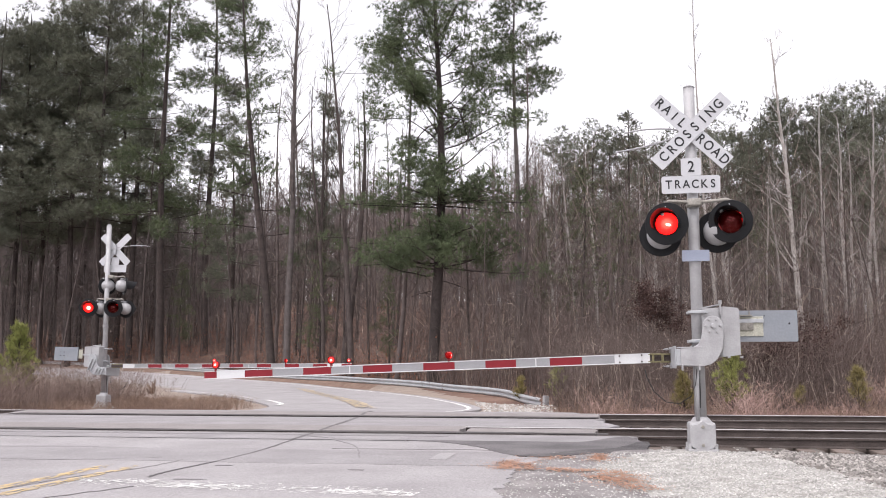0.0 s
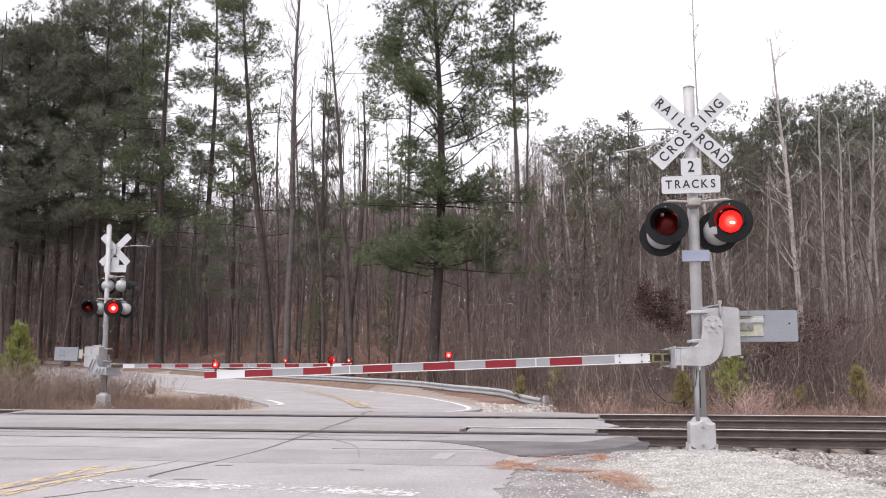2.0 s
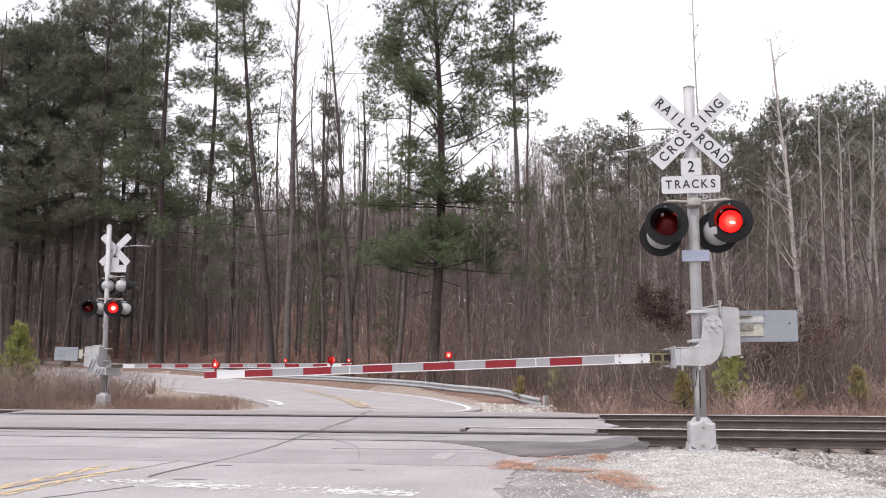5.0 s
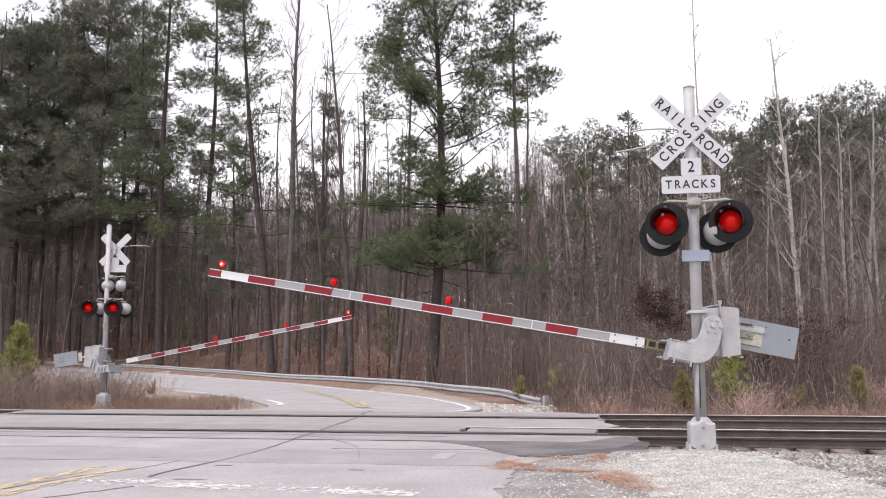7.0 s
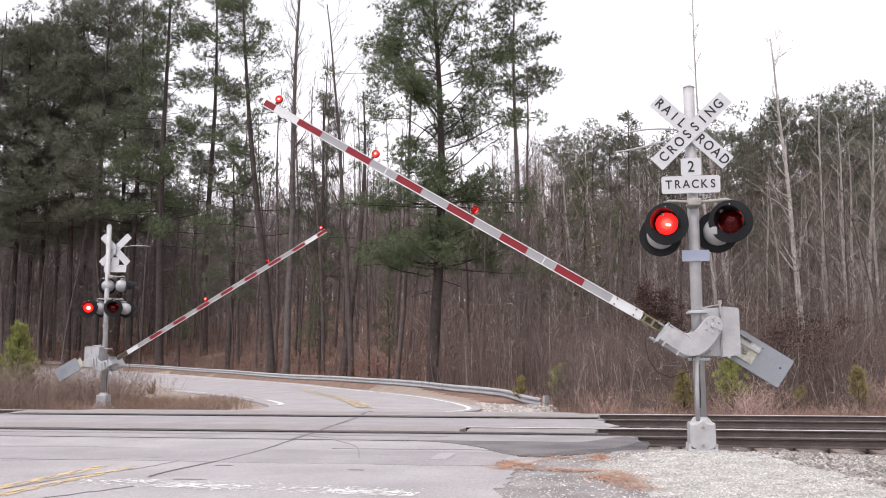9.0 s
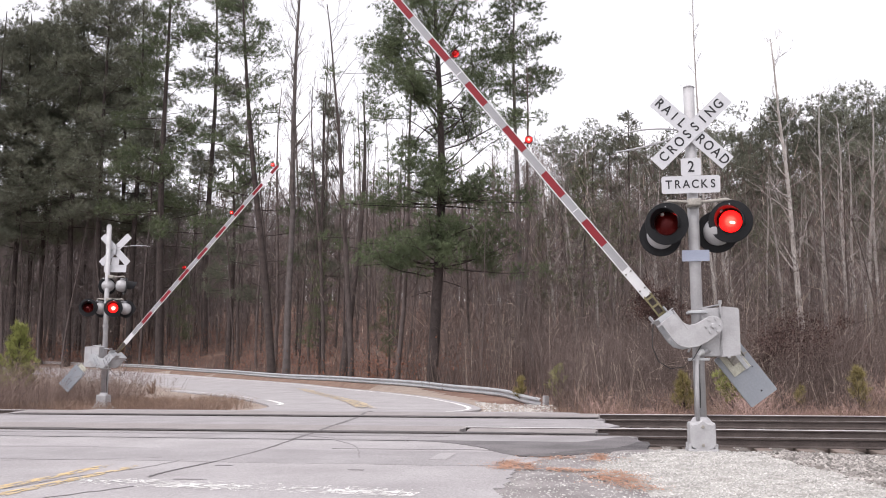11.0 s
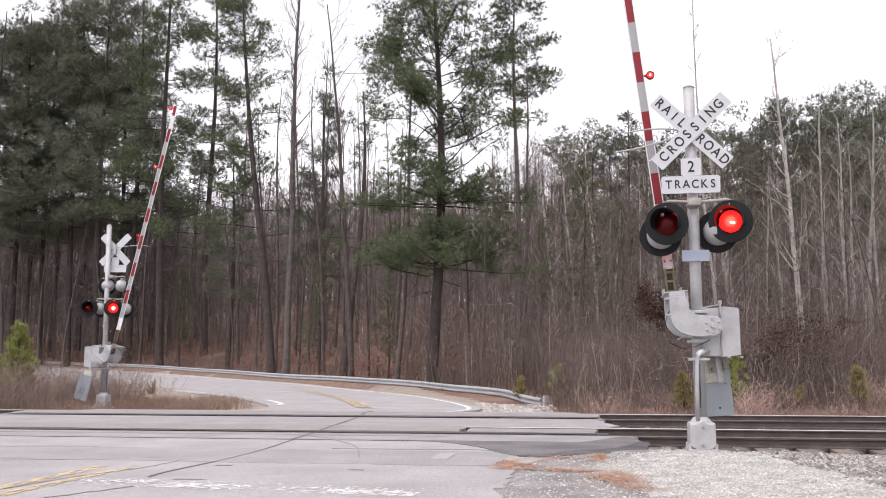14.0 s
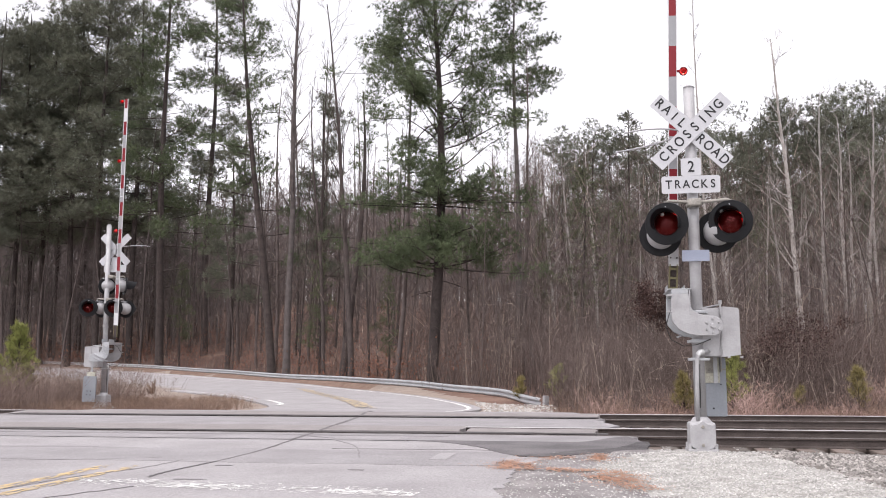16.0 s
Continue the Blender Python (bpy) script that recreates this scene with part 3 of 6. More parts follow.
def bulb_mesh(r, spot=1.0, lit="lit_red", off="dark_red"):
    """Lamp insert: a three-sided drum about z with a lit, a half-lit and a dark face."""
    bm = bmesh.new()
    ap = r / math.sqrt(3.0)
    for k in range(3):
        turn = Matrix.Rotation(radians(120 * k), 4, "Z")
        before = set(bm.verts)
        ring_shell(bm, [(0.0, -ap - 0.010), (r * 0.6, -ap - 0.008), (r, -ap), (r * 0.9, -ap + 0.004), (0.0, -ap + 0.005)], 24, mi=k)
        if k == 0:
            flat = Matrix.Translation((r * 0.16 / spot, -ap - 0.0145, -r * 0.12 / spot)) @ Matrix.Rotation(radians(12), 4, "Y") @ Matrix.Diagonal((r * 0.26 * min(spot, 1.6), 1, r * 0.13 * spot ** 1.3, 1)) @ FACE
            ring = bmesh.ops.create_circle(bm, cap_ends=True, segments=14, radius=1.0, matrix=flat)["verts"]
            for face in ring[0].link_faces:
                face.material_index = 3
        bmesh.ops.transform(bm, matrix=turn, verts=[v for v in bm.verts if v not in before])
    return bm_mesh("bulb", bm, [M[lit], M["warm_red"], M[off], M["hot"]])


LIGHT = light_meshes()
ARM_BULB = bulb_mesh(0.037, 2.4, "lit_small", "arm_off")


def signal_light(parent, loc, turn, tilt, phase, glare=False):
    """One round flashing light; turn 0 faces -y."""
    u = part("signal_light", LIGHT["disc"], None, parent, "round black signal light with hood and red lens")
    u.matrix_basis = pose(*loc, tilt, 0, turn)
    for key in ("housing", "reflector", "visor", "lens"):
        part(key, LIGHT["bowl" if key == "reflector" else key], None, u, {"housing": "silver painted lamp housing", "lens": "red glass lens"}.get(key, ""))
    b = part("bulb", LIGHT["glare" if glare else "bulb"], None, u, "red glowing lamp insert")
    b.location = (0, 0.080, 0)
    FLASH[phase].append(b)
    return u


def arm_light_mesh():
    bm = bmesh.new()
    ring_shell(bm, [(0.050, 0.03), (0.056, 0.02), (0.056, -0.02), (0.050, -0.03)], 18)
    add_box(bm, (0.03, 0.03, 0.06), (0, 0, -0.075), 0.004)
    return bm_mesh("arm_light", bm, M["red_stripe"], True)


def arm_lens_mesh():
    bm = bmesh.new()
    ring_shell(bm, [(0.052, -0.022), (0.042, -0.038), (0.02, -0.046), (0.0, -0.048)], 18)
    ring_shell(bm, [(0.052, 0.022), (0.042, 0.038), (0.02, 0.046), (0.0, 0.048)], 18)
    return bm_mesh("lens", bm, M["lens"], True)


BOARD = 0.55
ARM_LIGHT, ARM_LENS = arm_light_mesh(), arm_lens_mesh()


def arm_frame(signal, pivot, shift):
    """The turning frame of the gate: two castings, the bracket between them and the counterweight; origin on the pivot."""
    fr = new("arm_frame")
    fr.parent = signal
    fr.location = pivot
    tagged(fr, "silver cast frame with counterweight that carries the arm")
    cast = [(0.120, 0.0), (0.120, -0.17), (0.10, -0.29), (0.045, -0.40), (-0.04, -0.47), (-0.13, -0.490), (-0.395, -0.480), (-0.395, -0.275), (-0.25, -0.262),
            (-0.18, -0.225), (-0.140, -0.15), (-0.120, 0.0)] + [(0.120 * math.cos(radians(a)), 0.120 * math.sin(radians(a))) for a in range(165, 0, -15)]
    for y0, y1, mat in ((-0.085, -0.045, "silver"), (0.64, 0.68, "galv")):
        bm = bmesh.new()
        outline_solid(bm, cast, y0, y1)
        bmesh.ops.bevel(bm, geom=[e for e in bm.edges], offset=0.006, segments=1, affect="EDGES")
        if y0 < 0:
            for k in range(6):
                a = radians(60 * k)
                add_cyl(bm, 0.016, 0.013, 0.035, Matrix.Translation((0.085 * math.cos(a), y0 - 0.012, 0.085 * math.sin(a))) @ FACE, 6)
            add_cyl(bm, 0.030, 0.024, 0.045, Matrix.Translation((0, y0 - 0.018, 0)) @ FACE, 12)
            add_box(bm, (0.30, 0.07, 0.014), (-0.285, y0 + 0.03, -0.262), 0.003)
            for x in (-0.375, -0.175):
                add_box(bm, (0.022, 0.05, 0.07), (x, y0 + 0.02, -0.505), 0.004)
        else:
            for k in range(5):
                add_box(bm, (0.022, 0.05, 0.34 if k < 2 else 0.17), (0.05 - 0.10 * k, y1 + 0.02, -0.20 if k < 2 else -0.375), 0.004, Matrix.Rotation(radians(-22), 4, "Y"))
        part("arm_casting", bm, M[mat], fr)
    bm = bmesh.new()
    add_box(bm, (0.05, 0.76, 0.20), (-0.42, 0.30, -0.378), 0.006)
    add_box(bm, (0.014, 0.76, 0.27), (-0.452, 0.30, -0.378), 0.004)
    for z in (-0.27, -0.485):
        add_box(bm, (0.10, 0.30, 0.012), (-0.49, BOARD, z), 0.003)
        for y in (BOARD - 0.10, BOARD + 0.08):
            add_cyl(bm, 0.010, 0.010, 0.03, Matrix.Translation((-0.50, y, z)), 6)
    part("cross_plate", bm, M["galv"], fr)
    bm = bmesh.new()
    add_box(bm, (0.62, 0.03, 0.05), (0.39, 0.50, 0.085), 0.004)
    part("counterweight_beam", bm, M["galv"], fr)
    # clamped plates that carry the counterweight
    bm = bmesh.new()
    add_box(bm, (0.44, 0.014, 0.250), (0.475 + shift, 0.515, 0.015 + shift * 0.5), 0.004)
    part("carrier_plate", bm, M["cream"], fr, "cream stained carrier plate")
    bm = bmesh.new()
    add_box(bm, (0.30, 0.022, 0.10), (0.425 + shift, 0.498, 0.015 + shift * 0.5), 0.006)
    add_box(bm, (0.30, 0.06, 0.014), (0.405 + shift, 0.485, 0.152 + shift * 0.5), 0.003)
    for x in (0.315, 0.525):
        add_cyl(bm, 0.026, 0.022, 0.024, Matrix.Translation((x + shift, 0.480, 0.015 + shift * 0.5)) @ FACE, 8)
    for x in (0.30, 0.525):
        add_cyl(bm, 0.010, 0.010, 0.06, Matrix.Translation((x + shift, 0.47, 0.175 + shift * 0.5)), 6)
    part("clamp_block", bm, M["pipe_grey"], fr)
    bm = rounded_plate(0.74, 0.395, 0.02, 0.05)
    for x in (0.06, 0.16):
        for z in (0.05, -0.05):
            add_box(bm, (0.035, 0.02, 0.012), (x, 0.03, z), 0, None, 1)
    add_cyl(bm, 0.012, 0.012, 0.01, Matrix.Translation((0.27, -0.026, 0.03)) @ FACE, 10, True, 1)
    add_cyl(bm, 0.008, 0.008, 0.01, Matrix.Translation((-0.03, -0.026, 0.13)) @ FACE, 8, True, 1)
    p = part("counterweight", bm, [M["dull_galv"], M["black"]], fr, "grey steel counterweight plate")
    p.location = (0.745 + shift, 0.55, 0.020 + shift * 0.5)
    return fr


def gate_arm(signal, start, length, slope, bounds, lights, front):
    """The striped boom with its three lamps; origin on its butt end, boom towards -x."""
    arm = new("gate_arm")
    arm.parent = signal
    arm.location = start
    tagged(arm, "red and white striped gate arm with three red lamps")
    bm = bmesh.new()
    for dz in (-0.048, 0.048):
        add_box(bm, (0.34, 0.03, 0.02), (0.15, 0, dz), 0.003)
    for x in (0.04, 0.16, 0.29):
        add_box(bm, (0.03, 0.035, 0.09), (x, 0, 0), 0.003)
    add_box(bm, (0.36, 0.010, 0.085), (0.16, 0.022, 0), 0, None, 1)
    for x in (0.075, 0.125, 0.235):
        add_cyl(bm, 0.013, 0.013, 0.03, Matrix.Translation((x, -0.018, 0.022)) @ FACE, 6, True, 1)
    part("arm_bracket", bm, [M["brass"], M["bark_grey"]], arm, "yellowed steel bracket")
    ang = math.atan2(-slope, length)
    rot = Matrix.Rotation(-ang, 4, "Y")
    cuts = [0.0] + [c * length for c in bounds] + [length]
    kinds = ["white_stripe", "grey_stripe"] + ["red_stripe", "grey_stripe"] * 20
    count = len(cuts) - 1
    for i in range(count):
        s0, s1 = cuts[i], cuts[i + 1]
        kind = "white_stripe" if i == count - 2 else kinds[i]
        mid = (s0 + s1) / 2
        h = 0.126 - 0.014 * mid / length
        bm = bmesh.new()
        add_box(bm, (s1 - s0, 0.022, h - 0.022), (0, 0, 0), 0.0)
        for dz in (-1, 1):
            add_box(bm, (s1 - s0, 0.030, 0.011), (0, 0, dz * (h / 2 - 0.0055)), 0.0, None, 1)
        if i == 0:
            for x in (-0.16, 0.12):
                for z in (-0.04, 0.04):
                    add_cyl(bm, 0.012, 0.012, 0.02, Matrix.Translation((x, -0.016, z)) @ FACE, 8, True, 2)
        elif i in (3, 9):
            add_box(bm, (0.012, 0.028, h - 0.03), (0.04, 0, 0), 0, None, 1)
        p = part("stripe", bm, [M[kind], M["white_stripe"], M["rail_side"]], arm)
        p.matrix_basis = Matrix.Translation((-mid, 0, slope * mid / length)) @ rot
    for (f, phase) in lights:
        for name, me in (("arm_light", ARM_LIGHT), ("lens", ARM_LENS), ("bulb", ARM_BULB)):
            o = part(name, me, None, arm, {"arm_light": "small red gate lamp on the arm"}.get(name, ""))
            o.matrix_basis = pose(-f * length, 0, slope * f + 0.14, 0, 0, 0 if front else 180)
            if name == "bulb":
                FLASH[phase].append(o)
    return arm


def crossing_signal(m, label, top, cross_z, sign_z, lights, arms, plate_z, gate):
    s = thing("crossing_signal", m, label, "railway crossing signal", "crossing signals")
    T = Matrix.Translation
    # foundation and base
    bm = bmesh.new()
    add_cyl(bm, 0.40, 0.34, 0.07, T((0, 0, -0.005)), 28)
    part("concrete_footing", bm, M["concrete"], s, "low round concrete footing")
    bm = bmesh.new()
    add_box(bm, (0.36, 0.36, 0.04), (0, 0, 0.045), 0.01)
    add_box(bm, (0.315, 0.30, 0.31), (0, 0, 0.225), 0.03)
    add_cyl(bm, 0.14, 0.085, 0.07, T((0, 0, 0.405)), 20)
    for x in (-0.15, 0.15):
        for y in (-0.15, 0.15):
            add_cyl(bm, 0.025, 0.025, 0.07, T((x, y, 0.09)), 8)
    part("base", bm, M["silver"], s, "silver cast junction base with bolts", False)
    bm = bmesh.new()
    outline_solid(bm, [(-0.12, 0.08), (-0.05, 0.06), (0, 0.035), (0.05, 0.06), (0.12, 0.08), (0.145, 0.12), (0.145, 0.31), (0.12, 0.345), (0.05, 0.36), (0, 0.40), (-0.05, 0.36), (-0.12, 0.345), (-0.145, 0.31), (-0.145, 0.12)], -0.178, -0.15)
    for z in (0.11, 0.33):
        add_cyl(bm, 0.024, 0.018, 0.03, T((0.0, -0.182, z)) @ FACE, 8, True, 1)
    part("cover_plate", bm, [M["silver"], M["pipe_grey"]], s)
    # pole
    bm = bmesh.new()
    add_cyl(bm, 0.072, 0.070, top - 0.35, T((0, 0, 0.35 + (top - 0.35) / 2)), 24)
    for z in (1.36, 1.72, 2.38, 3.08):
        add_cyl(bm, 0.082, 0.082, 0.05, T((0, 0, z)), 24)
    add_cyl(bm, 0.076, 0.04, 0.03, T((0, 0, top + 0.012)), 24)
    pole = part("pole", bm, M["silver"], s, "silver painted steel pole", True)
    if not plate_z:
        pole.rotation_euler = (0, radians(2.0), 0)
    for z in (1.36, 1.72, 1.14):
        bm = bmesh.new()
        add_box(bm, (0.24, 0.03, 0.035), (0.0, -0.085, z), 0.006)
        for x in (-0.105, 0.105):
            add_cyl(bm, 0.016, 0.016, 0.06, T((x, -0.10, z)) @ FACE, 6)
        add_box(bm, (0.24, 0.03, 0.035), (0.0, 0.085, z), 0.006)
        add_box(bm, (0.03, 0.18, 0.03), (-0.09, 0, z), 0.004)
        part("pole_clamp", bm, M["galv"], s)
    part("conduit", pipe([(-0.045, -0.10, 0.40), (-0.042, -0.105, 0.8), (-0.030, -0.11, 1.12), (-0.02, -0.115, 1.19), (0.01, -0.115, 1.225), (0.06, -0.10, 1.23), (0.12, -0.04, 1.235)], 0.026), M["silver"], s, "", True)
    part("elbow", pipe([(-0.022, -0.115, 1.165), (-0.015, -0.117, 1.20), (0.01, -0.117, 1.225), (0.05, -0.105, 1.232)], 0.034), M["sign_back"], s, "pale cast conduit elbow", True)
    # thin dark pipe added in place of the shade between conduit and pole
    part("cable_and_gap_shade", pipe([(-0.012, -0.085, 0.55), (-0.006, -0.092, 0.75), (-0.010, -0.095, 0.92), (-0.004, -0.095, 1.08)], 0.008, 6), M["cable_and_gap_shade"], s)
    # crossbuck
    for word, ang, y in ((("RAIL", "ROAD"), -44.5, -0.105), (("CROSSING",), 43.8, -0.118)):
        bm = rounded_plate(1.22, 0.205, 0.012, 0.010)
        bl = part("crossbuck_blade", bm, M["sign_white"], s, "white crossbuck board with black letters")
        bl.matrix_basis = T((0, y, cross_z)) @ Matrix.Rotation(radians(-ang), 4, "Y")
        if len(word) == 2:
            spell(bl, "RAIL", -0.345, 0, 0.172, 0.126)
            spell(bl, "ROAD", 0.350, 0, 0.172, 0.130)
        else:
            spell(bl, word[0], 0, 0, 0.172, 0.136)
    bm = bmesh.new()
    add_box(bm, (0.10, 0.06, 0.30), (0, -0.075, cross_z), 0.006)
    if not plate_z:
        add_box(bm, (0.30, 0.05, 0.06), (0.08, -0.085, cross_z), 0.006)
    part("sign_bracket", bm, M["galv"], s)
    # number of tracks
    bm = rounded_plate(0.715, 0.222, 0.03, 0.008, ((0, 0.085), (0, -0.085)))
    sg = part("track_sign", bm, M["sign_white"], s, "white sign reading 2 TRACKS")
    sg.location = (-0.03, -0.115, sign_z)
    spell(sg, "TRACKS", 0, 0, 0.150, 0.108)
    tab = part("upper_plate", rounded_plate(0.245, 0.225, 0.025, 0.008), M["sign_white"], sg)
    tab.location = (0.01, 0, 0.225)
    spell(sg, "2", 0.01, 0.222, 0.20, 0.1)
    # brace rods from the pole
    for k, (dx, dz, dy) in enumerate(arms):
        part("brace_rod", pipe(curve((0, 0.02, cross_z + 0.02), (dx, dy, cross_z + dz), (0, 0, 0.05 - 0.08 * k)), 0.011, 8), M["silver"], s, "thin bent rod", True)
    # small plate
    if plate_z:
        p = part("plate", rounded_plate(0.33, 0.14, 0.006, 0.006, ((0.0, 0.05), (0.0, -0.05))), M["sign_blue"], s, "small blue-grey plate")
        p.location = (0.0, -0.10, plate_z)
    # lights on cross arms
    for z, ya, xs, pairs in lights:
        bm = pipe([(xs[0], ya, z + 0.255), (xs[0] + 0.05, ya, z + 0.285), (xs[0] + 0.22, ya, z + 0.272), (0, ya, z + 0.262), (xs[1] - 0.22, ya, z + 0.272), (xs[1] - 0.05, ya, z + 0.29), (xs[1], ya, z + 0.262)], 0.022)
        add_box(bm, (0.17, 0.20, 0.09), (0, ya / 2 - 0.01, z + 0.265), 0.012)
        part("light_crossarm", bm, M["pipe_grey"], s, "stained grey pipe crossarm", True)
        for x, y, dz, turn, tilt, phase in pairs:
            signal_light(s, (x, y, z + dz), turn, tilt, phase, plate_z == 0)
            bm = bmesh.new()
            add_box(bm, (0.035, abs(y - ya) + 0.04 + 0.10, 0.03), (x, (y + ya) / 2 + (0.05 if turn < 90 else -0.05), z + dz + 0.21), 0.006)
            part("light_hanger", bm, M["galv"], s)
    # gate mechanism
    bm = bmesh.new()
    add_box(bm, (0.34, 0.40, 0.60), (0.21, 0.15, 1.475), 0.012)
    outline_solid(bm, [(0.275, 1.17), (0.49, 1.19), (0.49, 1.735), (0.475, 1.765), (0.30, 1.785), (0.275, 1.77)], -0.10, 0.36)
    add_box(bm, (0.012, 0.43, 0.62), (0.268, 0.13, 1.475), 0.003)
    outline_solid(bm, [(0.04, 1.775), (0.285, 1.825), (0.285, 1.81), (0.04, 1.76)], -0.06, 0.32)
    add_box(bm, (0.022, 0.04, 0.15), (0.268, -0.10, 1.755), 0.004)
    add_cyl(bm, 0.02, 0.02, 0.05, T((0.268, -0.10, 1.835)), 8)
    for x in (0.35, 0.50):
        add_box(bm, (0.03, 0.03, 0.02), (x, -0.10, 1.165))
    part("gate_mechanism", bm, M["silver"], s, "silver gate mechanism box")
    gx, gy, gz = gate[0][0]
    loop = part("slack_cable", pipe([(-0.62, 0, 0), (-0.60, 0, -0.10), (-0.52, 0, -0.27), (-0.38, 0, -0.40), (-0.22, 0, -0.42), (-0.08, 0, -0.33), (-0.02, 0, -0.18), (0, 0, 0.0)], 0.006, 6), M["cable_and_gap_shade"], s, "slack black cable", True)
    loop.location = (gx - 0.20, gy - 0.02, gz - 0.52)
    LOOPS.append(loop)
    frame_part = arm_frame(s, *gate[0])
    arm = gate_arm(s, *gate[1])
    return s, frame_part, arm


near_signal, near_frame, near_arm = crossing_signal(
    pose(1.36, 11.62, -0.01), "silver railway crossing signal with crossbuck and gate, beside the gravel", 4.61, 4.01, 3.32,
    [(2.82, -0.16, (-0.36, 0.44), [(-0.345, -0.17, 0.0, -13, 3, "a"), (0.425, -0.17, 0.01, -15, 3, "b"), (-0.40, 0.13, -0.105, 180, -3, "b"), (0.30, 0.13, -0.075, 180, -3, "a")])],
    [(-0.80, 0.10, 0.25), (-0.92, -0.14, 0.30)], 2.42,
    (((0.156, -0.15, 1.543), 0.0), ((-0.562, 0.40, 1.162), 6.057, -0.225,
     [0.074, 0.143, 0.212, 0.285, 0.352, 0.42, 0.49, 0.56, 0.627, 0.70, 0.765, 0.837, 0.903, 0.97], [(0.9735, "on"), (0.70, "a"), (0.433, "b")], True)))
far_signal, far_frame, far_arm = crossing_signal(
    pose(-14.11, 25.09, -0.10, 0, -1.2, 180), "silver railway crossing signal from behind with its gate", 5.43, 4.70, 4.13,
    [(2.92, 0.0, (-0.42, 0.42), [(0.555, 0.22, 0.0, 205, -3, "a"), (-0.24, 0.22, 0.0, 205, -3, "b"), (0.36, -0.22, 0.0, 0, 3, "b"), (-0.42, -0.22, 0.0, 0, 3, "a")]),
     (3.60, -0.02, (-0.42, 0.20), [(-0.36, -0.16, 0.0, -48, 3, "a"), (0.22, -0.16, 0.0, 48, 3, "b")])],
    [(-1.2, 0.08, 0.05)], 0,
    (((0.13, -0.15, 1.45), 0.16), ((-0.775, 0.39, 1.214), 6.85, 0.01,
     [0.055, 0.117, 0.177, 0.237, 0.297, 0.357, 0.417, 0.477, 0.537, 0.597, 0.657, 0.717, 0.777, 0.837, 0.897, 0.957], [(0.988, "on"), (0.72, "b"), (0.41, "a")], False)))


# ---- guardrail along the bend ----


def build_guardrail():
    gr = thing("guardrail", pose(0, 0, 0), "weathered galvanised steel guardrail along the road bend", "guardrail")
    path = smooth_rows(GUARD, 5)
    t = np.gradient(path[:, :2], axis=0)
    t /= np.linalg.norm(t, axis=1, keepdims=True)
    side = np.c_[t[:, 1], -t[:, 0]]
    # side points off the road; the corrugation faces the road
    prof = [(0.0, 0.155), (-0.05, 0.135), (-0.078, 0.10), (-0.078, 0.065), (-0.02, 0.03), (-0.006, 0.0), (-0.02, -0.03), (-0.078, -0.065), (-0.078, -0.10), (-0.05, -0.135), (0.0, -0.155)]
    back = [(a + 0.006, b) for a, b in prof[::-1]]
    loop = prof + back
    n = len(loop)
    v, f = [], []
    for i, p in enumerate(path):
        for a, b in loop:
            v.append((p[0] + side[i][0] * a, p[1] + side[i][1] * a, p[2] + b))
    for i in range(len(path) - 1):
        for k in range(n):
            f.append((i * n + k, i * n + (k + 1) % n, (i + 1) * n + (k + 1) % n, (i + 1) * n + k))
    f.append(tuple(range(n)))
    part("beam", mesh_from("beam", v, f, M["galv"]), None, gr, "corrugated galvanised steel beam")
    bm = bmesh.new()
    add_box(bm, (0.17, 0.20, 0.85), (0, 0, -0.38), 0.012)
    pm = bm_mesh("post", bm, M["post_wood"])
    length = 0.0
    for i in range(1, len(path)):
        length += np.linalg.norm(path[i] - path[i - 1])
        if length > 1.9:
            length = 0.0
            p = part("post", pm, None, gr)
            p.location = (path[i][0] + side[i][0] * 0.13, path[i][1] + side[i][1] * 0.13, path[i][2] + 0.10)
            p.rotation_euler = (0, 0, math.atan2(t[i][1], t[i][0]))

    bm = bmesh.new()
    add_box(bm, (0.17, 0.17, 0.90), (0, 0, -0.33), 0.012)
    p = part("end_post", bm, M["galv"], gr, "grey end post")
    p.matrix_basis = pose(-1.44, 31.72, 0.0, 3, 0, 30)


build_guardrail()


def leaf_drift():
    """Soil and leaves banked up against the guardrail, up to the beam's lower edge."""
    path = smooth_rows(GUARD, 8)
    t = np.gradient(path[:, :2], axis=0)
    t /= np.linalg.norm(t, axis=1, keepdims=True)
    side = np.c_[t[:, 1], -t[:, 0]]
    cross = ((-0.75, -0.50), (-0.45, -0.30), (-0.15, -0.175), (0.25, -0.14), (0.6, -0.19), (1.2, -0.55))
    v, f = [], []
    for i, p in enumerate(path):
        for k, (a, b) in enumerate(cross):
            a += 0.10 * noise.noise((i * 0.5, k * 2.0, 3))
            v.append((p[0] + side[i][0] * a, p[1] + side[i][1] * a, p[2] + b + 0.03 * noise.noise((i * 0.7, k * 1.3, 9))))
    n = len(cross)
    for i in range(len(path) - 1):
        for k in range(n - 1):
            f.append((i * n + k, i * n + k + 1, (i + 1) * n + k + 1, (i + 1) * n + k))
    tagged(new("leaf_drift", mesh_from("leaf_drift", v, f, M["drift"], None, True)), "brown leaf litter banked along the guardrail", "leaf litter", kind="structure")


leaf_drift()


